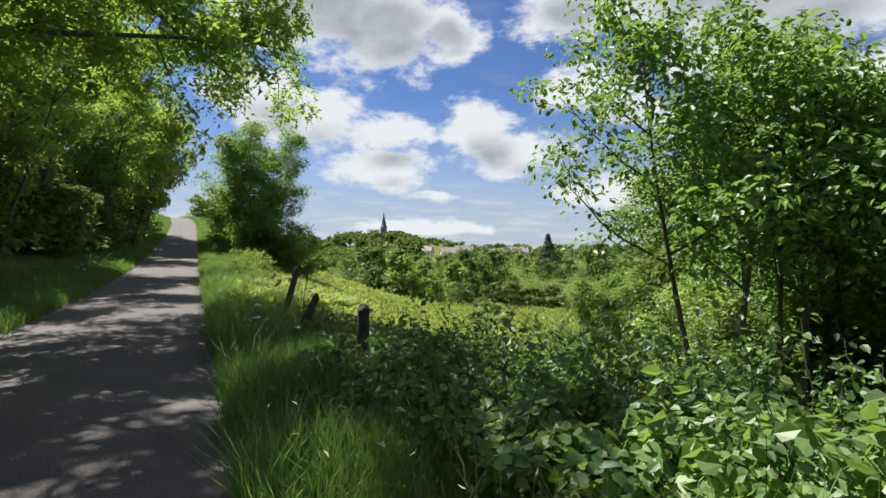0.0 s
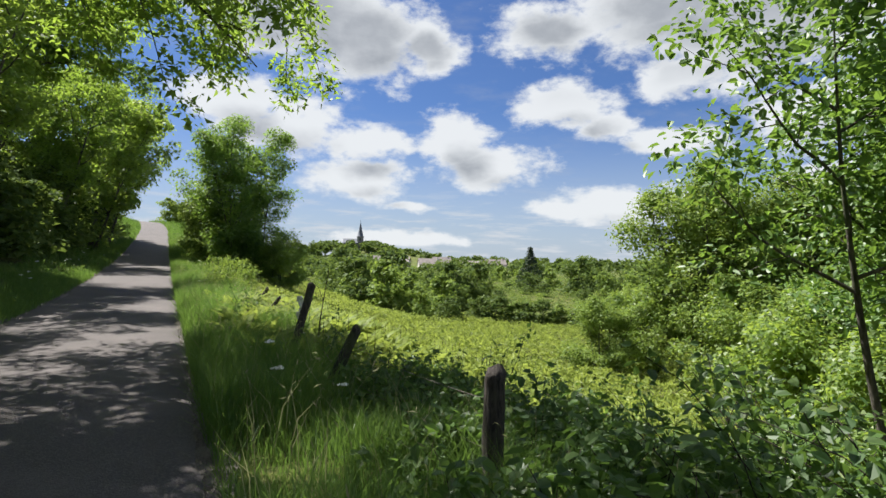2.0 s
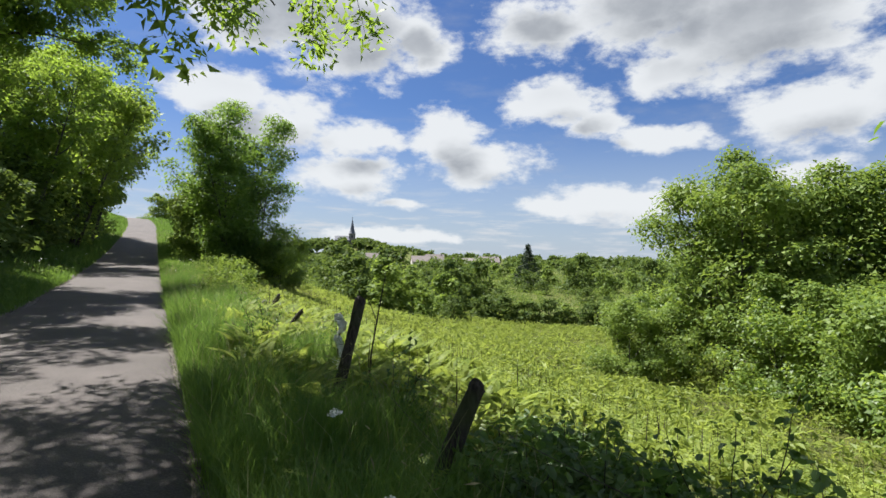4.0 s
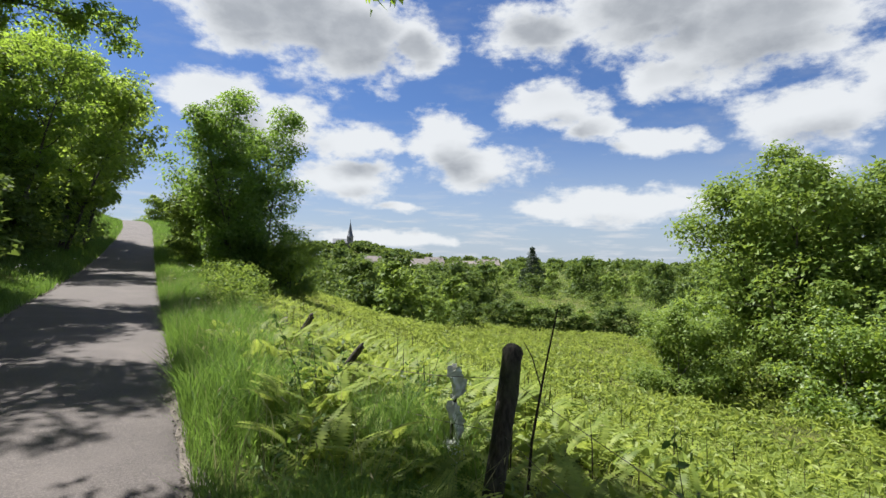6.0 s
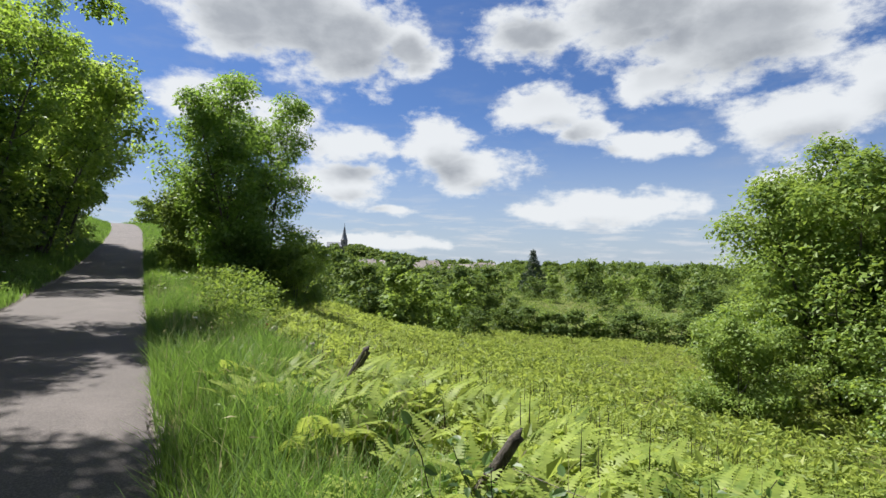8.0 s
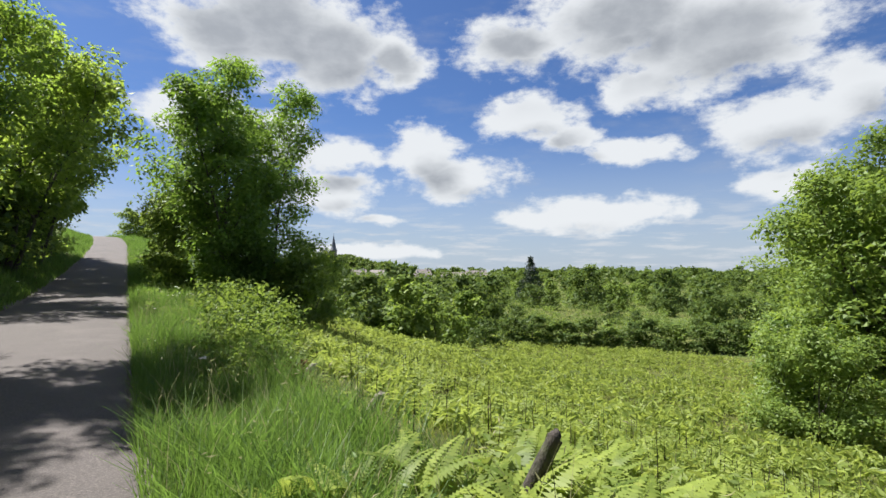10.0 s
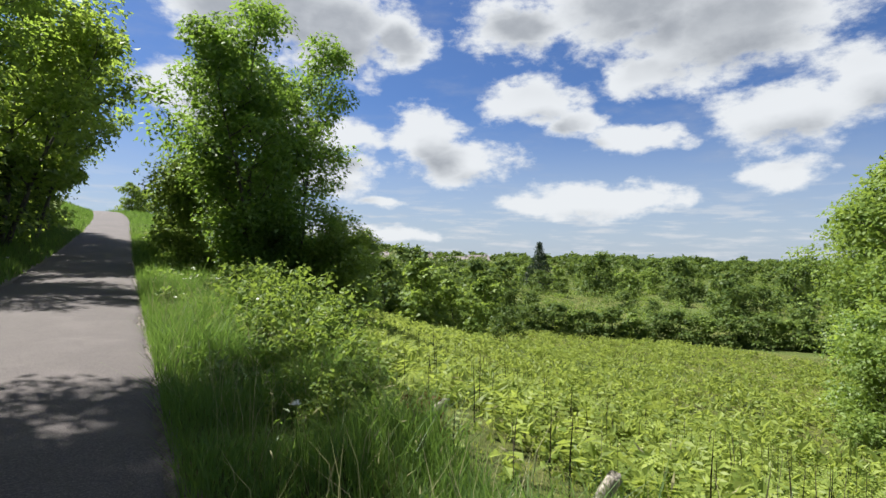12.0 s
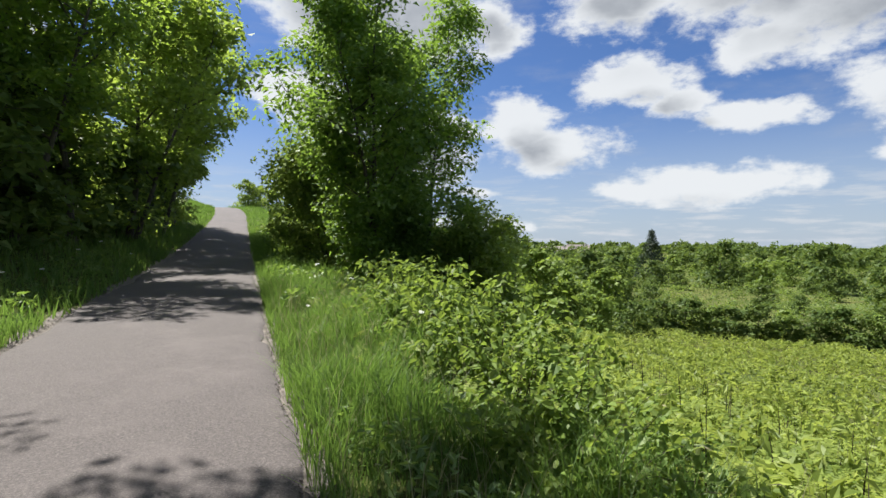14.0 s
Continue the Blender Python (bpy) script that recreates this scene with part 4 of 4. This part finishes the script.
tall_bramble = make_bramble(85, 0.85, 1.05, 70, 7, 0.066, "bramble", "bramble", "tall shaded bramble thicket with leggy stems", "bramble")
tagged(tall_bramble, group="brambles along the fence")
plant(tall_bramble, *at(3.7, 2.6), 0.0)
plant_copy(tall_bramble, *at(3.4, 3.5), 1.0, 1.1)
plant_copy(tall_bramble, *at(1.9, 3.6), 2.0, 1.0)
plant_copy(tall_bramble, *at(4.6, 4.2), 3.0, 0.9)
plant_copy(tall_bramble, *at(5.4, 3.7), 4.4, 0.9)

sapling = make_bramble(86, 0.12, 0.78, 8, 5, 0.055, "bramble", "sapling", "thin upright thorny sapling by the fence", "sapling", 0.65, 0.09, 0.06)
tagged(sapling, group="saplings by the fence")
plant(sapling, -0.62, 7.8, 0.0)
for x, y, size in ((-2.6, 9.6, 0.8), (-3.6, 12.6, 0.7), (-1.2, 8.9, 0.75), (-4.6, 12.4, 0.85)):
    plant_copy(sapling, x, y, x * 2, size)

# ---------------------------------------------------------------- grass, bracken and stalks
rng = np.random.default_rng(8)
pieces = []
for ulo, uhi, vlo, vhi, count, tall, width in ((-1, 13, 0.2, 2.1, 34000, 0.40, 0.0065), (13, 32, 0.2, 2.1, 34000, 0.42, 0.0075), (30, 60, 0.2, 3.2, 16000, 0.38, 0.020), (60, 108, 0.2, 4, 8000, 0.4, 0.04)):
    pieces.append(blades(rng, *scatter(rng, count, ulo, uhi, vlo, vhi), tall, width, 0.45, 0.75, ulo >= 30))
for ulo, uhi, vlo, vhi, count, tall, width in ((0, 30, -4.9, -2.78, 28000, 0.30, 0.013), (30, 108, -5.5, -2.78, 16000, 0.36, 0.035)):
    pieces.append(blades(rng, *scatter(rng, count, ulo, uhi, vlo, vhi), tall, width, 0.4, 0.35, ulo >= 30))
ob = new("verge_grass", joined("verge_grass", pieces, MAT["grass"]))
tagged(ob, "long lush green grass along both sides of the lane", "grass", kind="stuff")

pieces = []
for ulo, uhi, vlo, vhi, count, tall, width in ((6, 36, 2.0, 16, 26000, 0.15, 0.016), (12, 60, 6, 45, 36000, 0.17, 0.05)):
    pieces.append(blades(rng, *scatter(rng, count, ulo, uhi, vlo, vhi), tall, width, 0.55, 0.6, width > 0.03))
ob = new("meadow_grass", joined("meadow_grass", pieces, MAT["meadow"]))
tagged(ob, "sunlit yellow-green meadow grass on the slope", "grass", kind="stuff")

def frond_clumps(rng, u, v, wide, per, leaf):
    """Crowns of young bracken: a tuft of small leaflets held over a bare foot."""
    x, y = xy(u, v)
    size = wide * rng.uniform(0.55, 1.35, len(x))
    ctr = np.stack([x, y, ground_uv(u, v) + size * rng.uniform(0.5, 1.1, len(x))], 1)
    return leaf_cloud(rng, ctr, size, per, leaf, 0.45, 0.25, 0.42, dome=0.5)


pieces = [fronds(rng, *patchy(rng, 1300, 10.5, 17.8, 0.9, 4.0, -0.1), 0.56, 16, 0.95), fronds(rng, *patchy(rng, 500, 17.5, 27, 2.4, 5.0, 0.0), 0.4, 12, 0.9), fronds(rng, *scatter(rng, 240, 8, 18, 0.8, 2.8), 0.42, 12, 0.9), fronds(rng, *scatter(rng, 60, 24, 34, 0.9, 2.0), 0.42, 12, 0.9),
          fronds(rng, *patchy(rng, 7000, 9, 36, 2.2, 12, -0.1), 0.42, 5, 1.15),
          frond_clumps(rng, *patchy(rng, 15000, 9, 38, 2.2, 15, -0.05), 0.17, 9, 0.15), frond_clumps(rng, *patchy(rng, 13000, 12, 64, 11, 44, -0.05), 0.28, 8, 0.26)]
ob = new("bracken", joined("bracken", pieces, MAT["bracken"]))
tagged(ob, "young bracken fronds covering the meadow slope", "fern", kind="stuff")

pieces = [frond_clumps(rng, *patchy(rng, 1500, 8, 34, 0.55, 2.4, 0.15), 0.17, 13, 0.075), frond_clumps(rng, *patchy(rng, 1300, 30, 60, 0.6, 3.6, 0.0), 0.26, 10, 0.16), frond_clumps(rng, *patchy(rng, 700, 2, 40, -4.6, -3.1, 0.1), 0.18, 12, 0.09)]
ob = new("verge_weeds", joined("verge_weeds", pieces, MAT["broad"]))
tagged(ob, "broad-leaved weeds and nettles among the verge grass", "weed", kind="stuff")

pieces = [blades(rng, *scatter(rng, 650, 9, 30, 2.0, 12), 0.74, 0.014, 0.06), blades(rng, *scatter(rng, 700, 14, 46, 5, 28), 0.62, 0.018, 0.06)]
ob = new("dry_stalks", joined("dry_stalks", pieces, MAT["stem"]))
tagged(ob, "thin dark upright stalks among the bracken", "stalk", kind="stuff")


# ---------------------------------------------------------------- fence
def make_post(x, y, top, lean_x, lean_y, radius, label, seed, mat="post"):
    rng = np.random.default_rng(seed)
    wood = Wood(10)
    z0 = gz(x - lean_x, y - lean_y) - 0.15
    pts, rads = [], []
    for t in (0, 0.2, 0.4, 0.6, 0.8, 0.95, 0.985, 1.0):
        pts.append((x - lean_x * (1 - t) + rng.normal(0, 0.004), y - lean_y * (1 - t) + rng.normal(0, 0.004), z0 + (top - z0) * t))
        rads.append(radius * rng.uniform(0.93, 1.05) * (0.86 if t == 1 else 1))
    wood.tube(pts + [(x, y, top - 0.012)], rads + [0.003])
    for i, p in enumerate(wood.v):
        wood.v[i] = p + Vector(rng.normal(0, radius * 0.05, 3))
    ob = new("fence_post", wood.mesh("fence_post", MAT[mat]))
    return tagged(ob, label, "fence post", "posts of the wire fence")


POST_ROWS = ((-0.885, 5.76, 0.83, 0.03, 0.05, 0.068, "thick dark weathered round wooden fence post"),
             (-2.05, 8.4, 0.74, 0.40, 0.15, 0.06, "leaning dark weathered wooden fence post"),
             (-3.06, 10.85, 1.10, 0.25, 0.40, 0.066, "tall leaning dark wooden fence post with wire"),
             (-4.23, 13.41, 0.69, 0.52, 0.05, 0.04, "thin charred stake tilted over the ferns"),
             (-5.30, 16.28, 0.71, 0.40, 0.05, 0.05, "leaning split fence stake in the ferns"),
             (-6.38, 19.1, 0.34, 0.30, 0.05, 0.05, "short leaning fence stake with a pale top"),
             (-7.3, 20.5, 0.43, 0.45, 0.15, 0.055, "pale sawn fence post toppled among dead leaves"))
for k, row in enumerate(POST_ROWS):
    make_post(*row, seed=90 + k, mat="pale_post" if k > 4 else "post")


def make_rag():
    """Torn white plastic wound on a stake beside the tall post."""
    rng = np.random.default_rng(97)
    root = new("wrapped_stake")
    x, y = -3.37, 11.47
    z0 = gz(x, y)
    wood = Wood(6)
    wood.tube([(x - 0.05, y, z0 - 0.1), (x - 0.01, y, z0 + 0.5), (x + 0.02, y, 0.8)], [0.016, 0.015, 0.012])
    stake = part("stake", wood.mesh("stake", MAT["post"]), root)
    for lo, hi, wide in ((0.62, 0.86, 0.055), (0.30, 0.60, 0.045), (0.12, 0.32, 0.06)):
        k, m = 14, 9
        verts = []
        for i in range(k):
            t = i / (k - 1)
            for j in range(m):
                a = 2 * math.pi * j / (m - 1) * 0.92
                r = wide * (0.55 + 0.45 * math.sin(t * 2.6)) * (1 + 0.35 * math.sin(3 * a + 4 * t)) * rng.uniform(0.75, 1.2)
                verts.append((x + r * math.cos(a) + 0.02 * math.sin(5 * t), y + r * math.sin(a), lo + (hi - lo) * t + rng.normal(0, 0.008)))
        part("torn_sheet", mesh_of("torn_sheet", np.array(verts), grid_faces(k, m), MAT["rag"]), stake, "crumpled white plastic")
    tagged(root, "thin stake wrapped in torn white plastic sheet", "stake")


make_rag()


def make_stem():
    wood = Wood(5)
    wood.tube([(-2.97, 10.86, gz(-2.97, 10.86) - 0.05), (-2.93, 10.86, 0.5), (-2.86, 10.84, 0.95), (-2.79, 10.8, 1.36)], [0.011, 0.010, 0.008, 0.004])
    wood.tube([(-2.88, 10.84, 0.85), (-2.95, 10.80, 1.05), (-3.02, 10.75, 1.16)], [0.005, 0.004, 0.002])
    root = new("bare_stem", wood.mesh("bare_stem", MAT["stem"]))
    tagged(root, "tall dark bare bramble stem leaning past the post", "stem")


make_stem()


def make_litter():
    rng = np.random.default_rng(98)
    x, y = -7.5, 20.45
    ctr = np.stack([x + rng.normal(0, 0.13, 40), y + rng.normal(0, 0.1, 40), gz(x, y) + 0.08 + rng.random(40) * 0.28], 1)
    v, f = leaf_cloud(rng, ctr, np.full(40, 0.06), 9, 0.06, 0.4, 0.2, 0.6, True)
    ob = new("dead_leaf_clump", mesh_of("dead_leaf_clump", v, f, MAT["dead"]))
    tagged(ob, "brown withered leaves caught round a toppled post", "dead leaves", kind="stuff")


make_litter()


def make_wire(points, radius=0.0025):
    wood = Wood(4)
    out = []
    for (a, b) in zip(points[:-1], points[1:]):
        for i in range(6):
            t = i / 6
            out.append((a[0] + (b[0] - a[0]) * t, a[1] + (b[1] - a[1]) * t, a[2] + (b[2] - a[2]) * t - 0.08 * 4 * t * (1 - t) * 0.5))
    out.append(points[-1])
    wood.tube(out, [radius] * len(out))
    ob = new("fence_wire", wood.mesh("fence_wire", MAT["wire"]))
    tagged(ob, "thin rusty sagging fence wire between the posts", "wire", "wires of the fence")


for drop in (0.18, 0.48):
    make_wire([(x - lx * drop / 1.1, y - ly * drop / 1.1, top - drop) for x, y, top, lx, ly, r, _ in POST_ROWS[:4]])

# ---------------------------------------------------------------- flowers, seed heads and the crumbled lane edge
def make_umbel():
    rng = np.random.default_rng(99)
    root = new("white_flower")
    wood = Wood(4)
    wood.tube([(0, 0, -0.05), (0.01, 0, 0.3), (0.03, 0.01, 0.55)], [0.005, 0.004, 0.003])
    part("stalk", wood.mesh("stalk", MAT["grass"]), root)
    ctr = np.stack([0.03 + rng.normal(0, 0.025, 12), rng.normal(0, 0.025, 12), 0.56 + rng.normal(0, 0.006, 12)], 1)
    v, f = leaf_cloud(rng, ctr, np.full(12, 0.012), 9, 0.014, 0.85, 0.0, 0.9)
    part("flower_head", mesh_of("flower_head", v, f, MAT["petal"]), root, "flat cluster of tiny white petals")
    return tagged(root, "wild white umbel flower in the verge grass", "flower", "white flowers of the verge")


umbel = make_umbel()
rng = np.random.default_rng(44)
plant(umbel, *at(7.6, 0.75), 0.0)
for _ in range(26):
    plant_copy(umbel, *at(rng.uniform(4, 42), rng.choice((rng.uniform(0.5, 1.9), rng.uniform(-4.2, -3.1)))), rng.uniform(0, 6), rng.uniform(0.7, 1.15))

pieces = [blades(rng, *scatter(rng, 2200, -1, 32, 0.3, 2.3), 0.66, 0.006, 0.4)]
for ulo, uhi in ((-1, 32),):
    u, v = scatter(rng, 900, ulo, uhi, 0.3, 2.2)
    x, y = xy(u, v)
    z = ground_uv(u, v) + rng.uniform(0.5, 0.8, 900)
    pieces.append(leaves_at(rng, np.stack([x, y, z], 1), rng.normal(0, 0.4, (900, 3)) + np.array([0, 0, 0.6]), 0.06, 0.2, -0.5, 0.14))
ob = new("seed_grass", joined("seed_grass", pieces, MAT["seed"]))
tagged(ob, "pale seed heads of tall grasses on the verge", "grass", kind="stuff")


def crumbled_edge(base, sign, seed):
    """Loose stones broken from the lane's edge."""
    rng = np.random.default_rng(seed)
    m = 5200
    u = rng.uniform(-1, 34, m)
    v = base + sign * (np.abs(rng.normal(0, 0.10, m)) - 0.04)
    x, y = xy(u, v)
    z = soft_curve(RISE, u) + soft_curve(SIDE, v)
    s_ = 0.004 + 0.012 * rng.random(m) ** 2.5
    shape = np.array([(1, 0, 0), (-0.4, 0.9, 0.1), (-0.5, -0.8, 0), (0.1, 0.1, 0.9)])
    a = rng.uniform(0, 6.283, m)
    rot = np.stack([np.cos(a), np.sin(a)], 1)
    px = shape[None, :, 0] * rot[:, :1] - shape[None, :, 1] * rot[:, 1:]
    py = shape[None, :, 0] * rot[:, 1:] + shape[None, :, 1] * rot[:, :1]
    verts = np.stack([x[:, None] + px * s_[:, None], y[:, None] + py * s_[:, None], z[:, None] + 0.012 + shape[None, :, 2] * s_[:, None]], 2).reshape(-1, 3)
    k = np.arange(m)[:, None] * 4
    faces = np.concatenate([k + np.array([[0, 1, 3]]), k + np.array([[1, 2, 3]]), k + np.array([[2, 0, 3]])], 0)
    return verts, faces


ob = new("edge_gravel", joined("edge_gravel", [crumbled_edge(RIGHT_EDGE, 1, 5), crumbled_edge(LEFT_EDGE, -1, 6)], MAT["gravel"]))
tagged(ob, "loose grit crumbling from the edges of the lane", "gravel", kind="stuff")


def dirt_strip(base, sign, name):
    us = lines([-8, (60, 0.2)])
    rng = np.random.default_rng(int(10 + sign))
    wide = 0.13 + 0.07 * np.sin(us * 1.3) + 0.05 * np.sin(us * 3.7) + rng.normal(0, 0.03, len(us))
    v = np.stack([np.full(len(us), base - sign * 0.12), np.full(len(us), base + sign * 0.02), base + sign * np.maximum(wide, 0.05)], 1)
    u = np.repeat(us[:, None], 3, 1)
    x, y = xy(u, v)
    z = soft_curve(RISE, u) + soft_curve(SIDE, v) + np.array([[-0.04, 0.006, 0.010]])
    ob = new(name, mesh_of(name, np.stack([x.ravel(), y.ravel(), z.ravel()], 1), grid_faces(len(us), 3)[:, ::-1 if sign > 0 else 1], MAT["gravel"], True))
    tagged(ob, "strip of brown grit and dirt beside the lane", "verge", kind="structure")


dirt_strip(RIGHT_EDGE, 1, "verge_dirt_right")
dirt_strip(LEFT_EDGE, -1, "verge_dirt_left")
